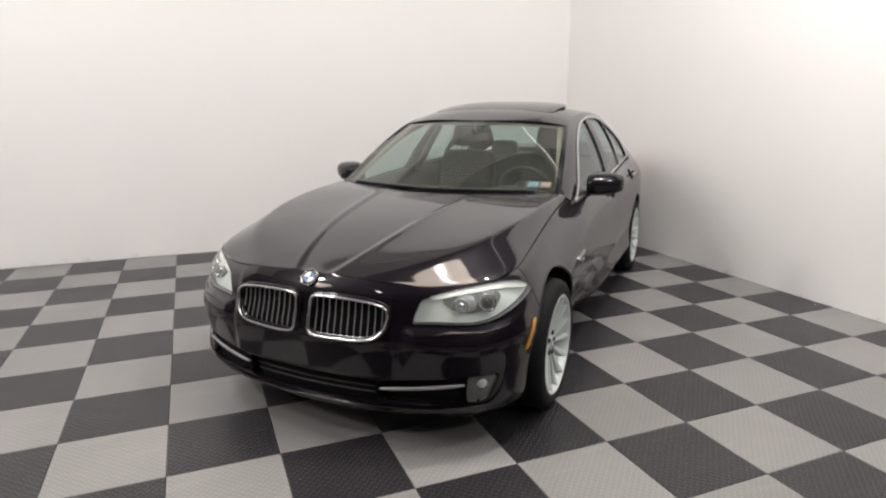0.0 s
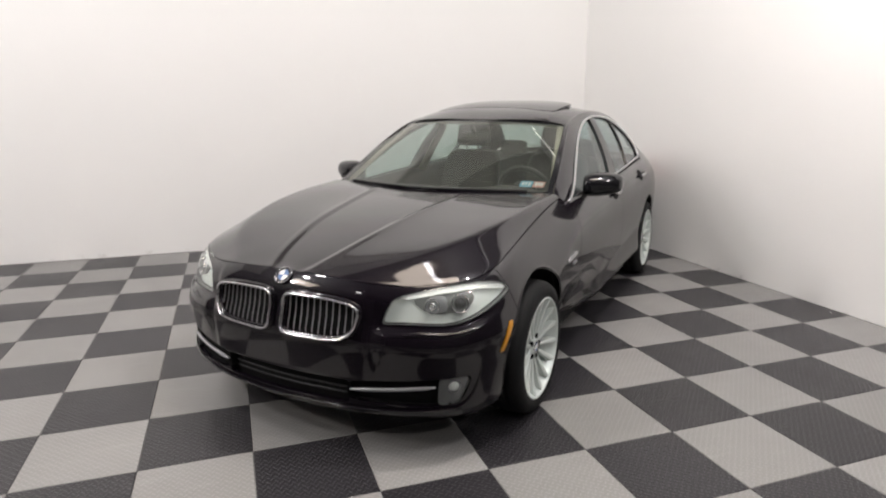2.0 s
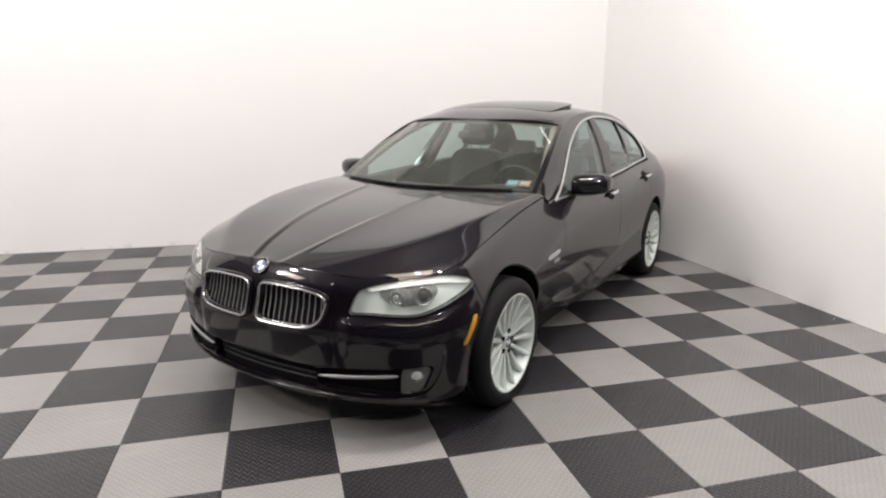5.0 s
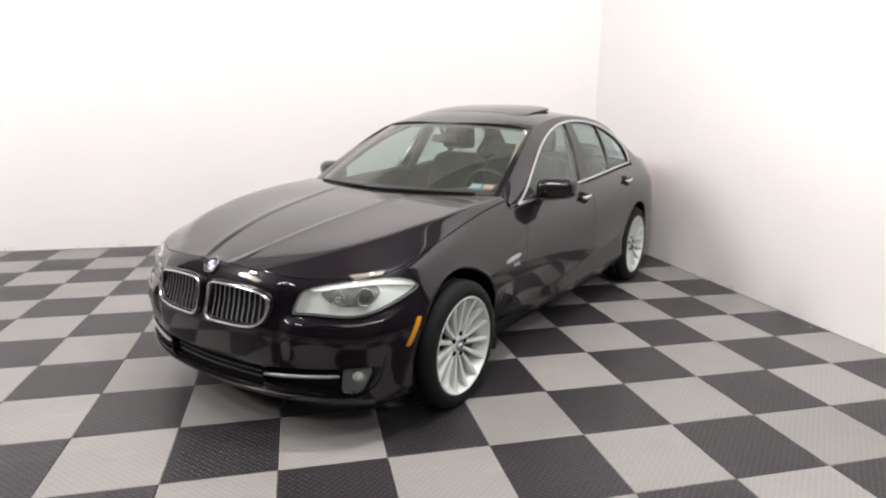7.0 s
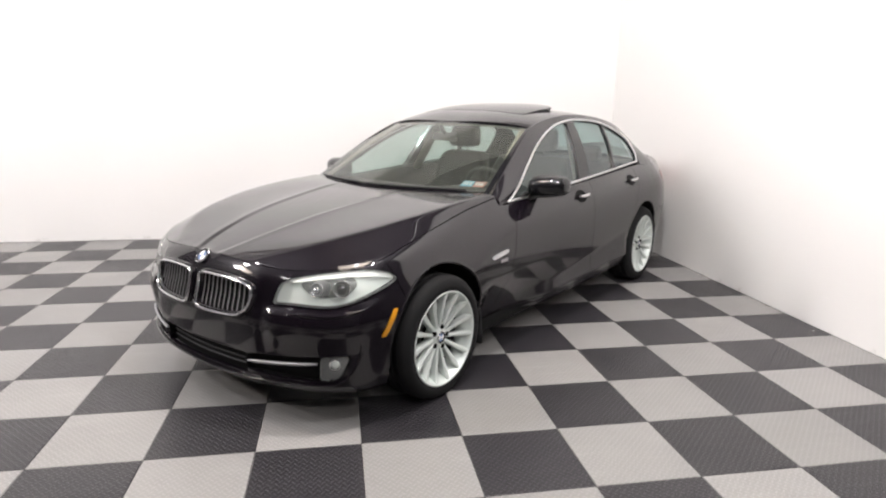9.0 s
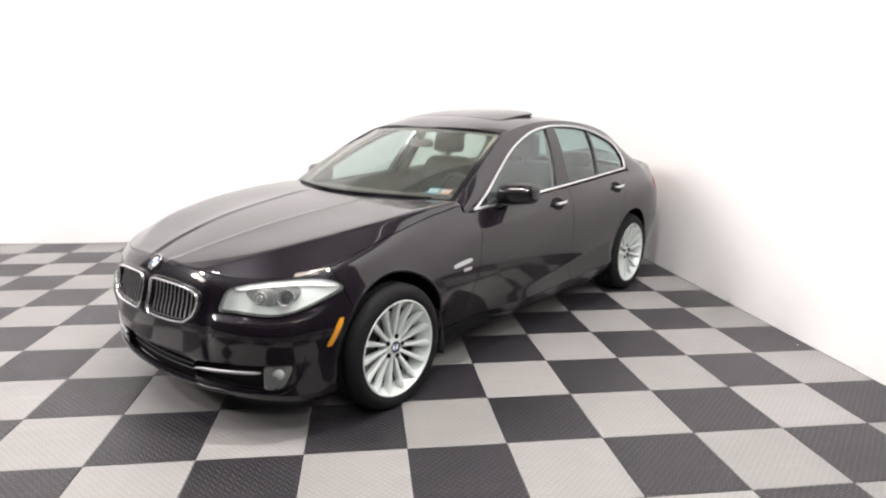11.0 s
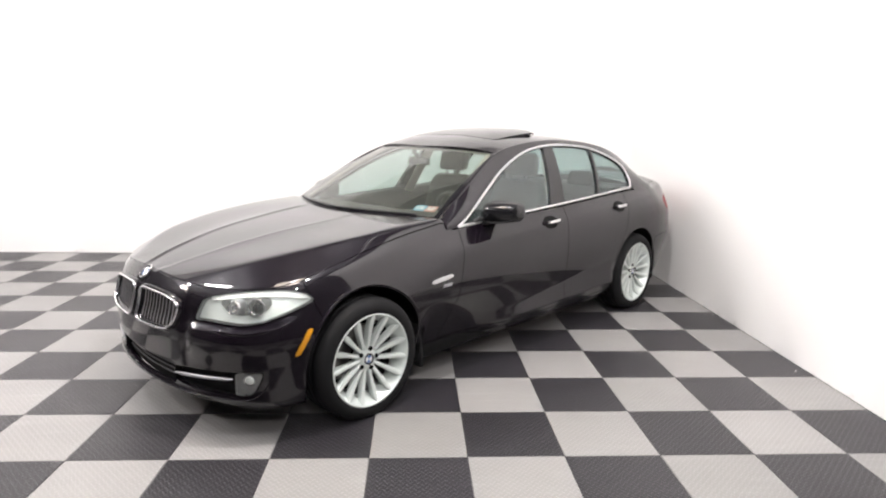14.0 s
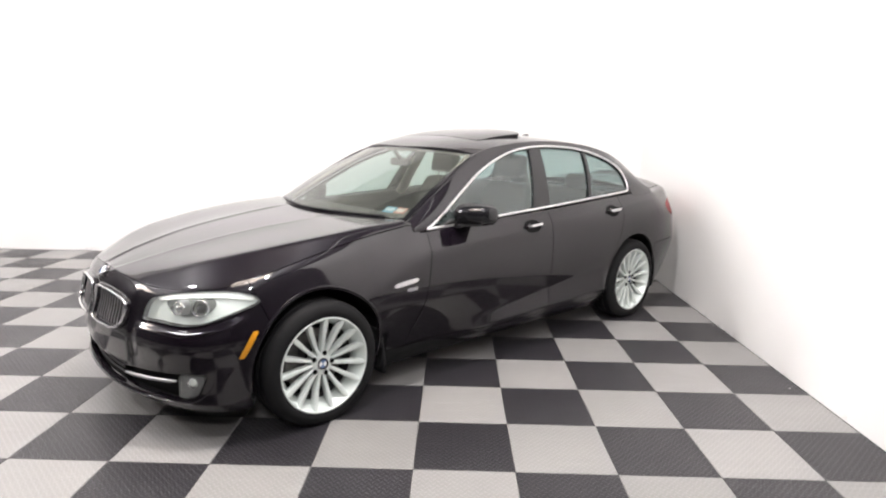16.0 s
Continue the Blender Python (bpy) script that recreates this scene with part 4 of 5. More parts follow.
# radiator kidneys
for kid_sign in (1, -1):
    flip = (lambda m: m) if kid_sign > 0 else flip_y
    ring = KIDNEY
    pts = wall_point(np.maximum(ring[:, 0], 0.02), ring[:, 1], -0.018)
    grille = mesh_object("kidney_grille", *flip(sweep(pts, 0.0115, 0.020, closed=True, up=(-1, 0, 0.25), n=10)), M_CHROME, car, "bright chrome kidney grille surround")
    plate = wall_patch(KIDNEY, 0.055)
    mesh_object("grille_frame", *flip(sweep(wall_point(np.maximum(ring[:, 0], 0.02), ring[:, 1], 0.0), 0.030, 0.026, closed=True, up=(-1, 0, 0.25), n=8)), M_PAINT, grille)
    mesh_object("grille_backing", *((lambda m: (m[0][:, :3], m[1]))(flip(plate))), M_UNDER, grille)
    for k in range(11):
        sb = 0.060 + k * 0.0316
        zs = [z for z in np.linspace(0.50, 0.75, 300) if poly_field(KIDNEY, 0, 1)(np.array([[sb, z]]))[0] > 0.002]
        if len(zs) < 8:
            continue
        path = wall_point(np.full(9, sb), np.linspace(min(zs), max(zs), 9), 0.002)
        mesh_object("grille_bar", *flip(sweep(path, 0.0065, 0.0042, up=(0, 1, 0), n=8)), M_GREYSLAT, grille, "upright grey chrome grille bar")

# lower intake and side ducts
plate = wall_patch(INTAKE, 0.05)
panel("lower_intake", (plate[0], plate[1]), M_UNDER, car, "dark lower air intake", depth=0.0, both="whole")
for zz in (0.275, 0.302):
    path = wall_point(np.linspace(0, 0.34, 12), np.full(12, zz), 0.034)
    path = np.vstack([path[::-1] * np.array((1, -1, 1)), path[1:]])
    mesh_object("intake_bar", *sweep(path, 0.012, 0.008, n=6), M_PLASTIC, car)
duct = wall_patch(DUCT, 0.002)
both_sides("duct_wall", skirt(duct, 0.05), M_UNDER, car)
both_sides("duct_backing", wall_patch(DUCT, 0.05), M_UNDER, car)
slat_s = np.linspace(0.36, 0.735, 24)
slat = sweep(wall_point(slat_s, 0.311 + 0.03 * (slat_s - 0.36) / 0.375, -0.002), 0.016, np.interp(slat_s, [0.36, 0.42, 0.70, 0.735], [0.006, 0.017, 0.015, 0.006]), up=(0, 0, 1), n=8)
both_sides("bumper_slat", slat, M_SLAT, car, "thin satin silver strip in the bumper duct")
FOG = round_poly([(0.744, 0.260), (0.750, 0.375), (0.882, 0.377), (0.884, 0.358), (0.842, 0.274), (0.80, 0.258)], 1, 0.1)
both_sides("fog_lamp", wall_patch(FOG, 0.016), M_FOGHOUSE, car, "grey fog lamp housing")
fog_obs = [o for o in car.children if o.name.startswith("fog_lamp")]
for fo, sg in zip(fog_obs, (1, -1)):
    fl = (lambda m: m) if sg > 0 else flip_y
    mesh_object("fog_rim", *fl(skirt(wall_patch(FOG, 0.0), 0.016)), M_BOWLDARK, fo)
    m = wall_patch(FOG, 0.001)
    mesh_object("fog_lens", *fl((m[0][:, :3], m[1])), M_FOGLENS, fo, "clear fog lamp lens")
    pt, fr = outward(0.818, 0.336)
    cup = lathe([(0.001, -0.011), (0.012, -0.010), (0.022, -0.006), (0.029, -0.001), (0.026, -0.001), (0.016, -0.009)], 28, closed=False)
    mesh_object("fog_reflector", *fl(placed(cup, pt - fr @ Vector((0, 0.004, 0)), fr)), M_CHROME, fo, "round chrome reflector")
    bead = lathe([(0.0005, 0.001), (0.015, 0.000), (0.020, -0.005), (0.0005, -0.010)], 16, closed=False)
    mesh_object("fog_bulb", *fl(placed(bead, pt - fr @ Vector((0, 0.004, 0)), fr)), M_LAMPWHITE, fo)

# bumper lip line and plate recess
lip_s = np.concatenate([np.linspace(0, 0.79, 50), 0.79 + 0.15 * np.sin(np.linspace(0.05, 1, 30) * np.pi / 2)])
lip_z = np.concatenate([np.interp(np.linspace(0, 0.79, 50), [0, 0.4, 0.6, 0.79], [0.224, 0.225, 0.230, 0.238]), 0.238 + 0.19 * (1 - np.cos(np.linspace(0.05, 1, 30) * np.pi / 2))])
lip = wall_point(lip_s, lip_z, -0.006)
lip = np.vstack([lip[::-1] * np.array((1, -1, 1)), lip[1:]])
lip_w = np.interp(np.concatenate([lip_s[::-1], lip_s[1:]]), [0.0, 0.79, 0.86, 0.94], [0.018, 0.018, 0.010, 0.002])
mesh_object("front_lip", *sweep(lip, lip_w, 0.4 * lip_w + 0.0018, n=8), M_PAINT, car, "thin lip along the front bumper edge")
fold_s = np.linspace(0.60, 0.95, 36)
fold_z = spline([0.43, 0.50, 0.64, 0.79, 0.92, 1.02], [0.660, 0.594, 0.572, 0.568, 0.588, 0.622])
both_sides("bumper_fold", sweep(wall_point(fold_s, fold_z(fold_s), 0.006), 0.022, np.interp(fold_s, [0.60, 0.68, 0.88, 0.95], [0.004, 0.024, 0.024, 0.004]), n=10, flat=2.0), M_PAINT, car)

# headlamps
for sg in (1, -1):
    fl = (lambda m: m) if sg > 0 else flip_y
    settle = lambda deep: (lambda q, z: deep + 0.006 * smooth01(z, 0.71, 0.768))
    bowl = wall_patch(HEAD, settle(0.028))
    lamp = mesh_object("headlamp", *fl((bowl[0][:, :3], bowl[1])), M_BOWL, car, "clear headlamp with silver reflector housing")
    mesh_object("headlamp_wall", *fl(skirt(wall_patch(HEAD, settle(0.003)), 0.026)), M_FOGHOUSE, lamp)
    m = wall_patch(HEAD, settle(0.0))
    mesh_object("headlamp_lens", *fl(flanged(m, 0.004)), M_LENS, lamp, "clear plastic lens")
    BEZ = round_poly([(0.630, 0.700), (0.66, 0.714), (0.78, 0.726), (0.93, 0.734), (0.945, 0.702), (0.90, 0.660), (0.83, 0.650), (0.76, 0.644), (0.69, 0.656)], 2, 0.18)
    m = wall_patch(BEZ, settle(0.022))
    mesh_object("lamp_bezel", *fl(flanged(m, 0.006)), M_BOWLDARK, lamp, "grey inner bezel")
    for ls, lz, lr in ((0.725, 0.684, 0.031), (0.858, 0.692, 0.040)):
        pt, fr = outward(ls, lz)
        pt = pt - fr @ Vector((0, 0.018, 0))
        ring = lathe([(lr, -0.01), (lr * 1.03, 0.008), (lr * 0.96, 0.012), (lr * 0.84, 0.008), (lr * 0.80, -0.012), (lr * 0.80, -0.02)], 36)
        mesh_object("lamp_ring", *fl(placed(ring, pt, fr)), M_CHROME, lamp, "bright projector ring")
        dome = lathe([(0.0005, 0.010), (lr * 0.3, 0.008), (lr * 0.55, 0.002), (lr * 0.74, -0.010), (lr * 0.82, -0.016)], 28, closed=False)
        mesh_object("lamp_projector", *fl(placed(dome, pt, fr)), M_GLOSSBLACK if lr > 0.035 else M_CHROME, lamp, "round projector lens")
    CUPS = round_poly([(0.695, 0.662), (0.69, 0.700), (0.72, 0.718), (0.79, 0.722), (0.80, 0.68), (0.79, 0.656), (0.74, 0.650)], 2, 0.2)
    m = wall_patch(CUPS, settle(0.019))
    mesh_object("lamp_reflector", *fl(flanged(m, 0.003)), M_SATIN, lamp, "silvered reflector between the lenses")
    BROW = round_poly([(0.545, 0.704), (0.60, 0.724), (0.66, 0.736), (0.76, 0.750), (0.89, 0.760), (0.99, 0.762), (1.07, 0.754), (1.13, 0.736), (1.160, 0.714), (1.12, 0.716),
                       (1.06, 0.726), (0.99, 0.735), (0.89, 0.736), (0.76, 0.727), (0.66, 0.714), (0.60, 0.704)], 2, 0.18)
    m = wall_patch(BROW, settle(0.012))
    mesh_object("lamp_brow", *fl(flanged(m, 0.008)), M_LAMPWHITE, lamp, "pale light strip along the top")
    AMB = round_poly([(1.110, 0.578), (1.138, 0.578), (1.066, 0.452), (1.038, 0.452)], 2, 0.12)
    m = wall_patch(AMB, -0.005, 0.006)
    mesh_object("side_marker", *fl(flanged(m, 0.008)), M_AMBER, car, "amber side reflector")
    m = wall_patch(TAIL, 0.0)
    mesh_object("tail_lamp", *fl(flanged(m, 0.01)), M_REDLAMP, car, "red tail lamp")
    # side gill with its bars
    s0, s1 = float(s_at(0.435)), float(s_at(0.615))
    GILL = round_poly([(s0, 0.662), (s0 + 0.02, 0.680), (s1, 0.694), (s1 + 0.004, 0.670), (s0 + 0.02, 0.655)], 2, 0.2)
    m = wall_patch(GILL, -0.006, 0.006)
    gill = mesh_object("wing_gill", *fl(flanged(m, 0.008)), M_SATIN, car, "satin chrome side gill")
    for k in range(5):
        a = s0 + 0.10 + k * 0.015
        BAR = [(a, 0.622), (a + 0.010, 0.622), (a + 0.014, 0.640), (a + 0.004, 0.640)]
        m = wall_patch(BAR, -0.004, 0.004)
        mesh_object("emblem_bar", *fl(flanged(m, 0.004)), M_SATIN, gill)
    # door handles; the recess colour carries the dark reflection of the cup
    for hx, hz in ((1.66, 0.893), (2.645, 0.925)):
        sc = float(s_at(hx))
        a = np.linspace(0, 2 * np.pi, 28, endpoint=False)
        CUP = np.stack([sc - 0.005 + 0.085 * np.cos(a), hz - 0.002 + 0.042 * np.sin(a)], -1)
        m = wall_patch(CUP, -0.0015, 0.008)
        handle = mesh_object("door_handle", *fl(flanged(m, 0.004)), M_UNDER, car, "black handle recess with bright pull")
        hs = np.linspace(sc - 0.085, sc + 0.095, 14)
        outd = np.interp(hs, [hs[0], hs[3], hs[-4], hs[-1]], [0.006, 0.034, 0.034, 0.010])
        path = np.array([wall_point(q, hz + 0.004 + 0.05 * (q - sc), -float(o)) for q, o in zip(hs, outd)])
        mesh_object("pull", *fl(sweep(path, 0.016, 0.026, n=10)), M_PAINT, handle)
        path2 = path + np.array((0, 0.007, 0.004))
        mesh_object("pull_trim", *fl(sweep(path2[1:-1], 0.007, 0.020, n=8)), M_CHROME, handle, "chrome insert")
    # door mirrors
    nu, nv = 36, 20
    uu, vv = np.meshgrid(np.linspace(0, 2 * np.pi, nu, endpoint=False), np.linspace(-np.pi / 2, np.pi / 2, nv), indexing="ij")
    pw = lambda q, e: np.sign(q) * np.abs(q) ** e
    ex, ey, ez = pw(np.cos(vv), 0.45) * pw(np.cos(uu), 0.7), pw(np.sin(vv), 0.7), pw(np.cos(vv), 0.45) * pw(np.sin(uu), 0.7)
    taper = 1 - 0.22 * (ex < 0) * ex ** 2
    mx = 1.06 + np.where(ex > 0, 0.08, 0.105) * ex * (1 - 0.25 * (ey > 0) * ey) + 0.03 * ey
    my = 0.958 + 0.112 * ey
    mz = 1.022 + 0.071 * ez * taper * (1 - 0.14 * ey) + 0.006 * ey
    grid = np.stack([mx, my, mz], -1)
    grid = np.concatenate([grid, grid[:1]], 0)
    v, f = grid_mesh(grid)
    mir = mesh_object("door_mirror", *fl((v, f)), M_GLOSSBLACK, car, "black door mirror")
    arm = sweep(np.array([(1.02, 0.825, 0.945), (1.025, 0.85, 0.955), (1.03, 0.88, 0.968), (1.04, 0.93, 0.985)]), [0.12, 0.11, 0.09, 0.08], [0.05, 0.04, 0.032, 0.03], n=12, flat=2.2)
    mesh_object("mirror_arm", *fl(arm), M_PLASTIC, mir)
    base = sweep(np.array([(1.0, 0.835, 0.975), (1.06, 0.835, 0.978), (1.12, 0.835, 0.98)]) + np.array((-0.1, 0.0, -0.01)), 0.02, [0.01, 0.05, 0.01], n=8)
    mesh_object("mirror_foot", *fl(base), M_PLASTIC, mir)
    lowr = sweep(np.array([(0.98, 0.875, 0.958), (1.01, 0.93, 0.962), (1.05, 1.0, 0.972), (1.08, 1.035, 0.985)]), [0.06, 0.10, 0.09, 0.04], 0.014, n=10)
    mesh_object("mirror_cap_edge", *fl(lowr), M_PLASTIC, mir)
    mesh_object("mirror_glass", *fl((np.array([(1.125, 0.875, 0.955), (1.135, 1.02, 0.96), (1.135, 1.02, 1.055), (1.125, 0.875, 1.06)]) + np.array((0.002, 0, 0)), [(0, 1, 2, 3)])), M_CHROME, mir)

# round badge on the nose
nose = body_half(60, 64, 46)[0]
nose = nose[nose[:, 3] < 1e-6]
kn = int(np.argmin(np.abs(nose[:, 2] - 0.757)))
tan = Vector((0.70, 0, 0.71)).normalized()
nrm = Vector((-tan.z, 0, tan.x))
xax = nrm.cross(tan).normalized()
roundel(car, Vector(nose[kn, :3]) + nrm * 0.005, Matrix((xax, nrm, tan)).transposed(), 0.041)

# wipers, aerial, stickers
def screen_at(y, w, lift=0.0):
    u = y / (0.755 + (0.622 - 0.755) * w)
    a, b = Vector(screen_low(np.float64(u))), Vector(screen_top(np.float64(u)))
    n = Vector((-0.43, 0, 0.90)).normalized()
    return a.lerp(b, w) + n * (0.022 * math.sin(math.pi * w) + lift)


for y0, y1, w0, w1 in ((0.10, -0.62, 0.006, 0.030), (-0.02, 0.62, 0.010, 0.028)):
    path = [tuple(screen_at(y0 + (y1 - y0) * k / 14, w0 + (w1 - w0) * k / 14, 0.006)) for k in range(15)]
    wiper = mesh_object("wiper", *sweep(path, 0.014, 0.009, n=8), M_PLASTIC, car, "black wiper resting at the screen base")
    blade = [tuple(screen_at(y0 + (y1 - y0) * k / 14, w0 + (w1 - w0) * k / 14, 0.002)) for k in range(2, 15)]
    mesh_object("wiper_blade", *sweep(blade, 0.006, 0.010, n=6), M_RUBBER, wiper)
fin = sweep(np.array([(2.50, 0, 1.466), (2.54, 0, 1.472), (2.59, 0, 1.477), (2.62, 0, 1.478), (2.635, 0, 1.456)]), [0.012, 0.03, 0.04, 0.036, 0.02], [0.01, 0.03, 0.05, 0.055, 0.03], n=10, flat=2.0)
mesh_object("aerial_fin", *fin, M_PAINT, car, "small shark-fin aerial")
for y0, y1, mat, lab in ((-0.690, -0.630, M_STICK_RED, "faded reddish sticker"), (-0.626, -0.560, M_STICK_BLUE, "pale blue sticker")):
    q = [tuple(screen_at(sg_y, w, -0.006)) for sg_y, w in ((y0, 0.085), (y1, 0.085), (y1, 0.15), (y0, 0.15))]
    st = mesh_object("windscreen_sticker", q, [(0, 1, 2, 3), (3, 2, 1, 0)][:1], mat, car, lab)
    for k in range(3):
        yy = y0 + (y1 - y0) * (0.15 + 0.26 * k)
        q = [tuple(screen_at(a, w, -0.003)) for a, w in ((yy, 0.10), (yy + 0.010, 0.10), (yy + 0.010, 0.135), (yy, 0.135))]
        mesh_object("sticker_bar", q, [(0, 1, 2, 3)], M_STICK_PALE, st)

# ---- cabin fittings ----
def soft_block(x0, x1, y0, y1, z0, z1, lean=0.0, puff=0.02):
    """An upholstered block: rounded box that leans back with height."""
    uu, vv = np.meshgrid(np.linspace(0, 2 * np.pi, 24, endpoint=False), np.linspace(-np.pi / 2, np.pi / 2, 14), indexing="ij")
    p = lambda q, e: np.sign(q) * np.abs(q) ** e
    a, b, c = p(np.cos(vv), 0.35) * p(np.cos(uu), 0.4), p(np.cos(vv), 0.35) * p(np.sin(uu), 0.4), p(np.sin(vv), 0.4)
    x, y, z = (x0 + x1) / 2 + a * (x1 - x0) / 2, (y0 + y1) / 2 + b * (y1 - y0) / 2 * (1 - 0.06 * c), (z0 + z1) / 2 + c * (z1 - z0) / 2
    g = np.stack([x + lean * (z - z0), y, z], -1)
    g = np.concatenate([g, g[:1]], 0)
    v, f = grid_mesh(g)
    return v, f


for sy in (0.37, -0.37):
    seat = mesh_object("front_seat", *soft_block(1.42, 1.95, sy - 0.26, sy + 0.26, 0.42, 0.62), M_SEAT, car, "dark leather front seat")
    mesh_object("seat_back", *soft_block(1.78, 1.93, sy - 0.25, sy + 0.25, 0.58, 1.14, 0.28), M_SEAT, seat)
    mesh_object("headrest", *soft_block(1.94, 2.04, sy - 0.14, sy + 0.14, 1.17, 1.35, 0.15), M_SEAT, seat, "padded headrest")
    for dy in (-0.05, 0.05):
        mesh_object("headrest_post", *sweep(np.array([(1.95, sy + dy, 1.10), (1.965, sy + dy, 1.15), (1.98, sy + dy, 1.20)]), 0.012, 0.012, n=8), M_CHROME, seat)
bench = mesh_object("rear_bench", *soft_block(2.30, 2.80, -0.66, 0.66, 0.42, 0.66), M_SEAT, car, "dark leather rear bench")
mesh_object("bench_back", *soft_block(2.72, 2.88, -0.64, 0.64, 0.62, 1.06, 0.3), M_SEAT, bench)
for sy in (-0.36, 0.36):
    mesh_object("rear_headrest", *soft_block(2.86, 2.94, sy - 0.13, sy + 0.13, 1.04, 1.17, 0.2), M_SEAT, bench)
dash_x = np.array([0.50, 0.62, 0.80, 0.98, 1.06, 1.10, 1.08])
dash_z = np.array([0.955, 0.965, 0.968, 0.955, 0.92, 0.80, 0.55])
dy = np.linspace(-0.76, 0.76, 30)
sheet = np.stack([np.stack([dash_x + 0.0 * d + 0.10 * (d / 0.76) ** 2 * (dash_x < 0.7), 0 * dash_x + d, dash_z + 0.035 * np.exp(-((d + 0.37) / 0.17) ** 2) * np.exp(-((dash_x - 0.98) / 0.1) ** 2)], -1) for d in dy], 0)
v, f = grid_mesh(sheet)
mesh_object("dashboard", v, f, M_DASH, car, "dark moulded dashboard")
part("centre_console", box_bm(1.05, 2.1, -0.12, 0.12, 0.36, 0.66, 0.03), M_DASH, car)
wheel_c, tilt = Vector((1.26, -0.37, 0.915)), Matrix.Rotation(radians(-24), 3, "Y")
ring = [tuple(wheel_c + tilt @ Vector((0, 0.188 * math.cos(a), 0.188 * math.sin(a)))) for a in np.linspace(0, 2 * math.pi, 40, endpoint=False)]
steer = mesh_object("steering_wheel", *sweep(ring, 0.03, 0.032, closed=True, up=tuple(tilt @ Vector((1, 0, 0))), n=10, flat=2.0), M_DASH, car, "black leather steering wheel")
for a in (0.0, math.pi, 1.5 * math.pi):
    path = [tuple(wheel_c + tilt @ Vector((-0.012, r * math.cos(a), r * math.sin(a)))) for r in (0.03, 0.09, 0.14, 0.185)]
    mesh_object("steering_spoke", *sweep(path, 0.05, 0.02, up=tuple(tilt @ Vector((1, 0, 0))), n=8), M_DASH, steer)
mesh_object("airbag_cover", *placed(soft_block(-0.03, 0.03, -0.08, 0.08, -0.07, 0.07), wheel_c, tilt), M_DASH, steer)
col = [tuple(wheel_c + tilt @ Vector((d, 0, 0))) for d in (-0.02, -0.12, -0.25)]
mesh_object("steering_column", *sweep(col, 0.09, 0.09, n=10), M_DASH, steer)
mesh_object("rear_view_mirror", *soft_block(1.205, 1.235, -0.11, 0.11, 1.262, 1.322), M_DASH, car, "dark rear-view mirror")
mesh_object("mirror_stem", *sweep(np.array([(1.22, 0, 1.31), (1.19, 0, 1.34), (1.165, 0, 1.366)]), 0.03, 0.03, n=8), M_DASH, car)
for sg in (1, -1):
    fl = (lambda m: m) if sg > 0 else flip_y
    bx = np.linspace(0.80, 2.95, 40)
    card = np.stack([np.stack([bx, belt_y(bx) - 0.02, belt_z(bx) - 0.002], -1), np.stack([bx, belt_y(bx) - 0.075, belt_z(bx) - 0.01], -1),
                     np.stack([bx, belt_y(bx) - 0.085, belt_z(bx) - 0.08], -1), np.stack([bx, belt_y(bx) - 0.06, 0 * bx + 0.36], -1)], 1)
    v, f = grid_mesh(card)
    mesh_object("door_card", *fl((v, f)), M_DASH, car, "dark inner door trim")
    path = np.array([(1.83, 0.79, 0.95), (1.88, 0.72, 1.12), (1.95, 0.625, 1.34)])
    mesh_object("pillar_lining", *fl(sweep(path, 0.11, 0.03, up=(0, 1, 0.3), n=8)), M_HEADLINER, car, "pale pillar lining")
    path = np.array([(0.74, 0.735, 0.99), (1.05, 0.655, 1.19), (1.36, 0.575, 1.355)])
    mesh_object("screen_pillar_lining", *fl(sweep(path, 0.05, 0.03, up=(0, 0.3, 1), n=8)), M_HEADLINER, car)


# ---- assumed pendant lamps over the floor, the last two added as fill ----
def pendant(x, y):
    base = tagged(new("pendant_lamp"), "round black pendant lamp, unseen, assumed under the ceiling", "lamp", "ceiling lamps")
    base.location = (x, y, CEIL_Z)
    shade = lathe([(0.03, -0.20), (0.10, -0.22), (0.15, -0.26), (0.155, -0.265), (0.11, -0.212), (0.03, -0.185)], 24)
    tube = lathe([(0.012, 0.0), (0.012, -0.20), (0.0005, -0.20), (0.0005, 0.0)], 12)
    turn = np.array(Matrix.Rotation(radians(90), 3, "X"))
    mesh_object("shade", shade[0] @ turn.T, shade[1], M_UNDER, base)
    mesh_object("stem", tube[0] @ turn.T, tube[1], M_PLASTIC, base)
    return base


first = pendant(*LAMPS[0][:2])
for lx, ly, _ in LAMPS[1:]:
    copy_thing(first, Matrix.Translation((lx, ly, CEIL_Z)))

# a square light panel under the ceiling, and added unseen battens for the wall fill
light_panel = tagged(new("light_panel"), "square cream light panel fixed under the ceiling", "lamp", "ceiling lamps")
light_panel.location = (-0.02, 0.20, CEIL_Z)
part("panel_frame", box_bm(-0.76, 0.76, -0.68, 0.68, -0.05, 0.0, 0.006), M_SATIN, light_panel)
part("diffuser", box_bm(-0.72, 0.72, -0.64, 0.64, -0.058, -0.052), M_PANEL, light_panel, "glowing cream diffuser")
part("tube", box_bm(0.02, 0.16, -0.10, 0.66, -0.085, -0.062, 0.008), M_TUBE, light_panel, "bright white tube lamp")
copy_thing(light_panel, Matrix.Translation((-6.6, 0.2, CEIL_Z)))
# housings added to go with the two fill lights, out of view
batten = tagged(new("wall_wash_batten"), "long slim grey batten, unseen, added for the wall fill light", "lamp", "ceiling lamps")
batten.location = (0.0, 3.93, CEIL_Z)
batten_side = tagged(new("wall_wash_batten"), "long slim grey batten, unseen, added for the wall fill light", "lamp", "ceiling lamps")
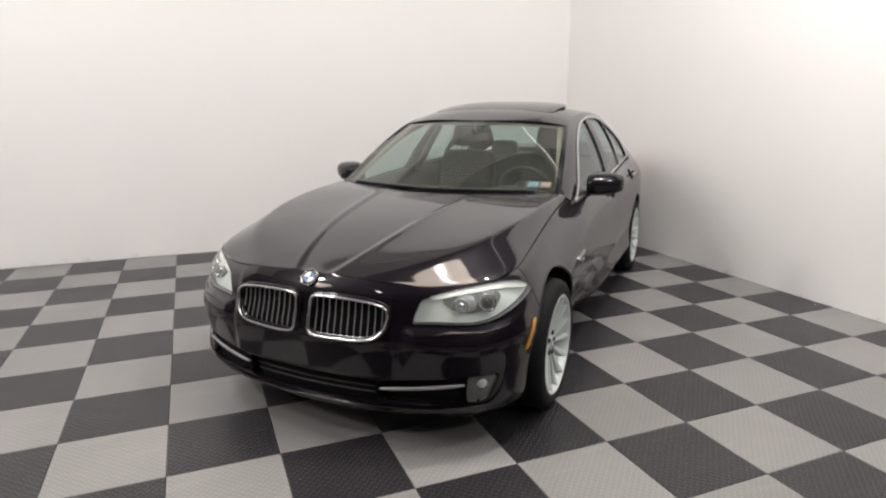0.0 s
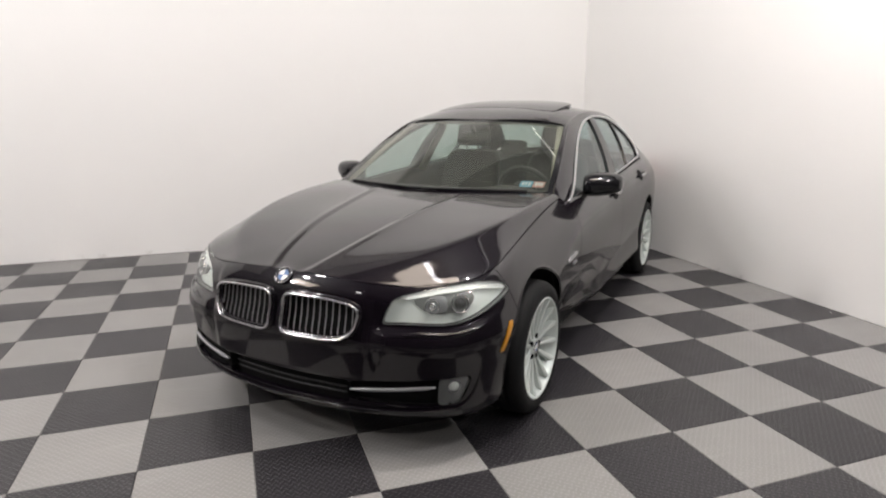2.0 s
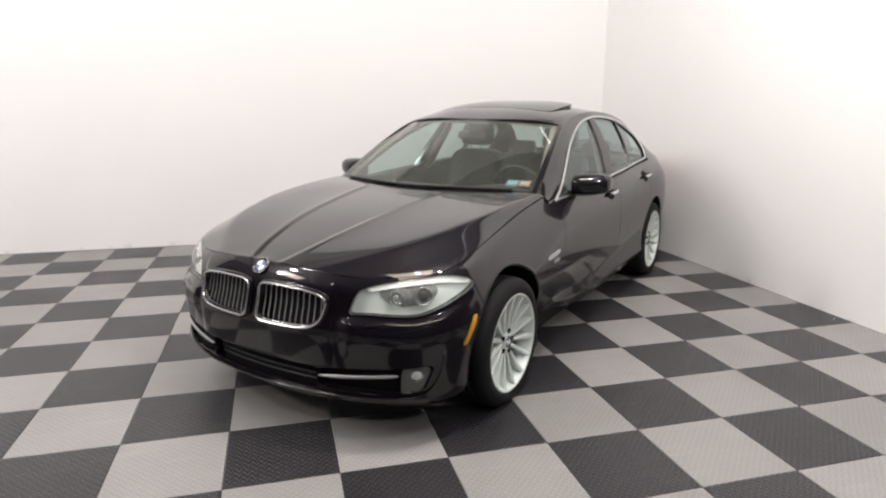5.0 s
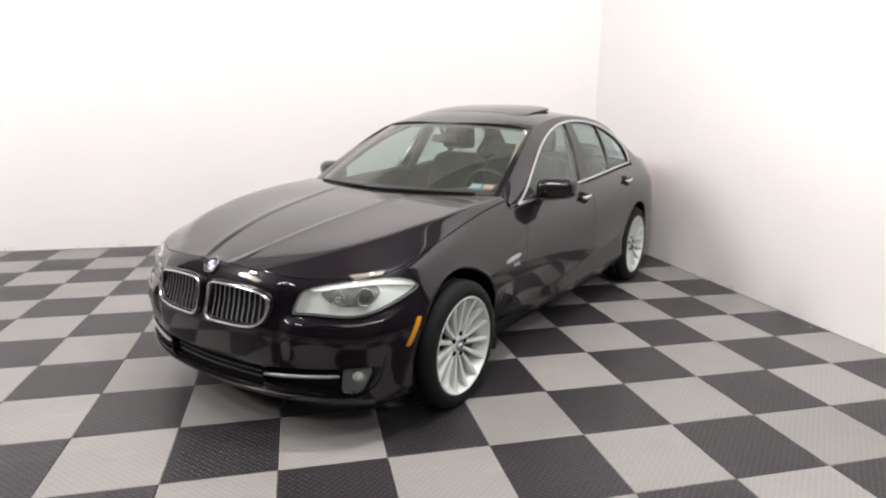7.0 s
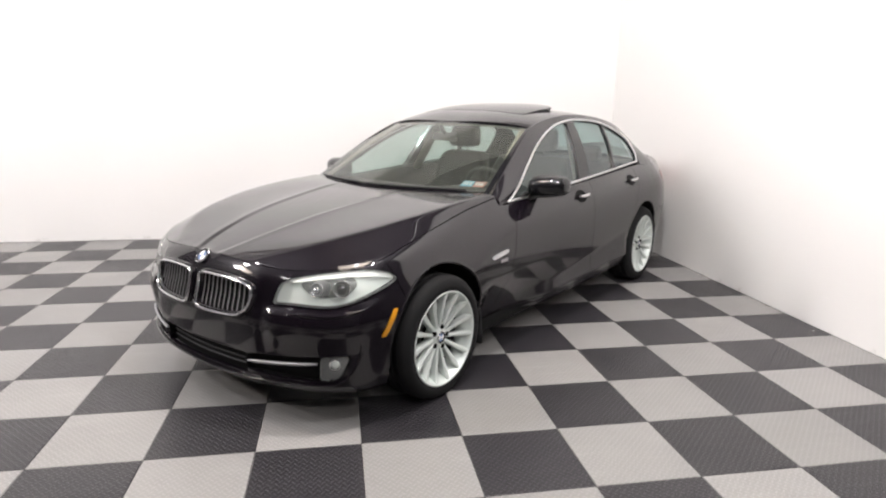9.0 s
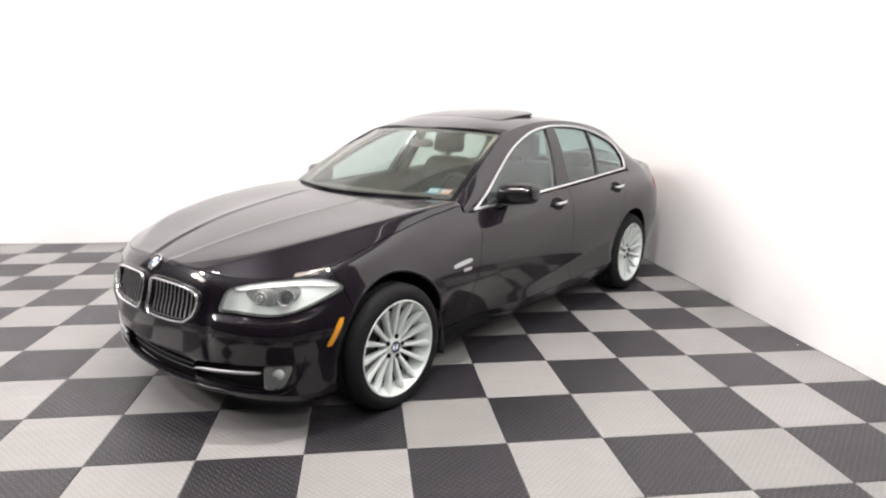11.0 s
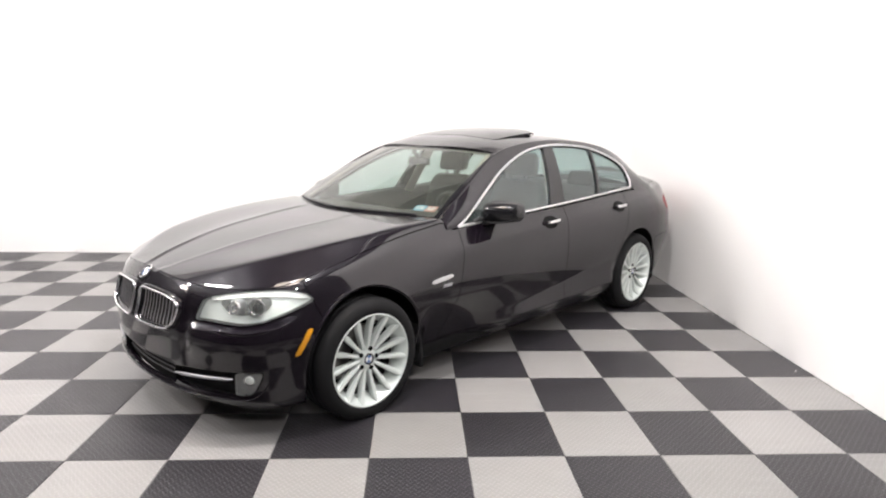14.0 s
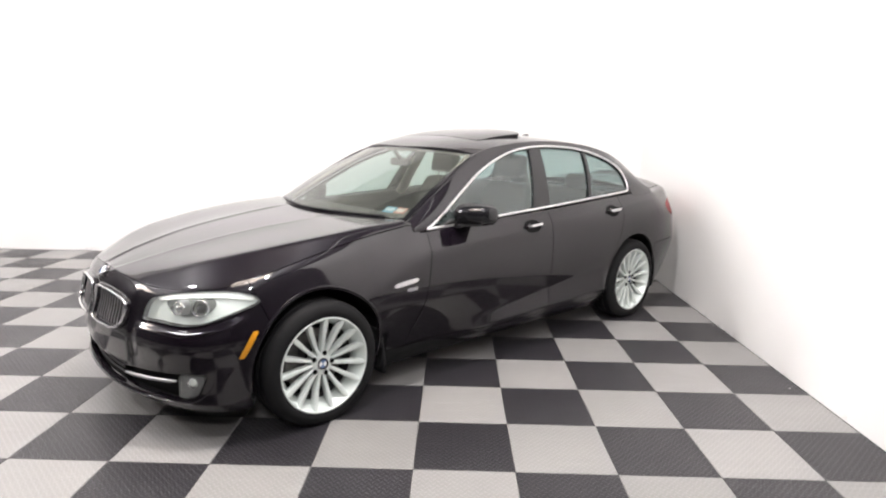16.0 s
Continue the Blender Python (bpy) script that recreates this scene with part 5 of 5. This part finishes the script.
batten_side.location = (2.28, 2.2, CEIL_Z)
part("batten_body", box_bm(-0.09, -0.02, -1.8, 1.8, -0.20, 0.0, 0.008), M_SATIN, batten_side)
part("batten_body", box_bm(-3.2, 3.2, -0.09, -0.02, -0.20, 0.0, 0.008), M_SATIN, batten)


# ---- floor tiles, each an object of its own ----
def tile_bm(sx, sy):
    """One tile with a chamfered rim; its top lies at z = 0."""
    bm = bmesh.new()
    gap, ch, depth = 0.0008, 0.0022, 0.013
    rings = []
    for inset, z in ((gap, -depth), (gap, -ch), (gap + ch, 0.0)):
        rings.append([bm.verts.new(p) for p in ((inset, inset, z), (sx - inset, inset, z), (sx - inset, sy - inset, z), (inset, sy - inset, z))])
    for a, b in zip(rings, rings[1:]):
        for k in range(4):
            bm.faces.new((a[k], a[(k + 1) % 4], b[(k + 1) % 4], b[k]))
    bm.faces.new(rings[-1])
    return bm


tile_meshes = {}


def tile_mesh(light, sx, sy):
    key = (light, round(sx, 4), round(sy, 4))
    if key not in tile_meshes:
        me = bpy.data.meshes.new("tile")
        bm = tile_bm(sx, sy)
        bm.to_mesh(me)
        bm.free()
        me.materials.append(M_TILE_L if light else M_TILE_D)
        tile_meshes[key] = me
    return tile_meshes[key]


far_light, far_dark = bmesh.new(), bmesh.new()
for i in range(-17, 7):
    for j in range(-17, 11):
        x0, y0 = i * TILE, j * TILE
        sx, sy = min(TILE, WALL_X - 0.004 - x0), min(TILE, WALL_Y - 0.004 - y0)
        if sx < 0.02 or sy < 0.02:
            continue
        light = (i + j) % 2 == 1
        if -11 <= i and j >= -5:
            ob = new("tile", tile_mesh(light, sx, sy))
            ob.location, ob.parent = (x0, y0, 0), floor
        else:
            bm = far_light if light else far_dark
            add_box(bm, x0 + 0.001, x0 + sx - 0.001, y0 + 0.001, y0 + sy - 0.001, -0.013, 0)
tagged(part("tile_field", far_light, M_TILE_L, floor, "pale grey tiles farther off"), kind="stuff")
tagged(part("tile_field", far_dark, M_TILE_D, floor, "charcoal tiles farther off"), kind="stuff")

# crumbs of plaster on the tiles beside the wall
rng_crumb = random.Random(5)
for cx, cy, size in ((3.19, 1.03, 0.006), (3.235, 2.27, 0.006)):
    bm = bmesh.new()
    bmesh.ops.create_icosphere(bm, subdivisions=1, radius=size)
    for v in bm.verts:
        v.co = Vector((v.co.x * rng_crumb.uniform(0.7, 1.3), v.co.y * rng_crumb.uniform(0.7, 1.3), max(v.co.z, -0.4 * size) * 0.5 + 0.2 * size))
    crumb = tagged(part("plaster_crumb", bm, M_WALL), "small white crumb of plaster lying on a floor tile", "debris", group="crumbs by the wall")
    crumb.location = (cx, cy, 0)
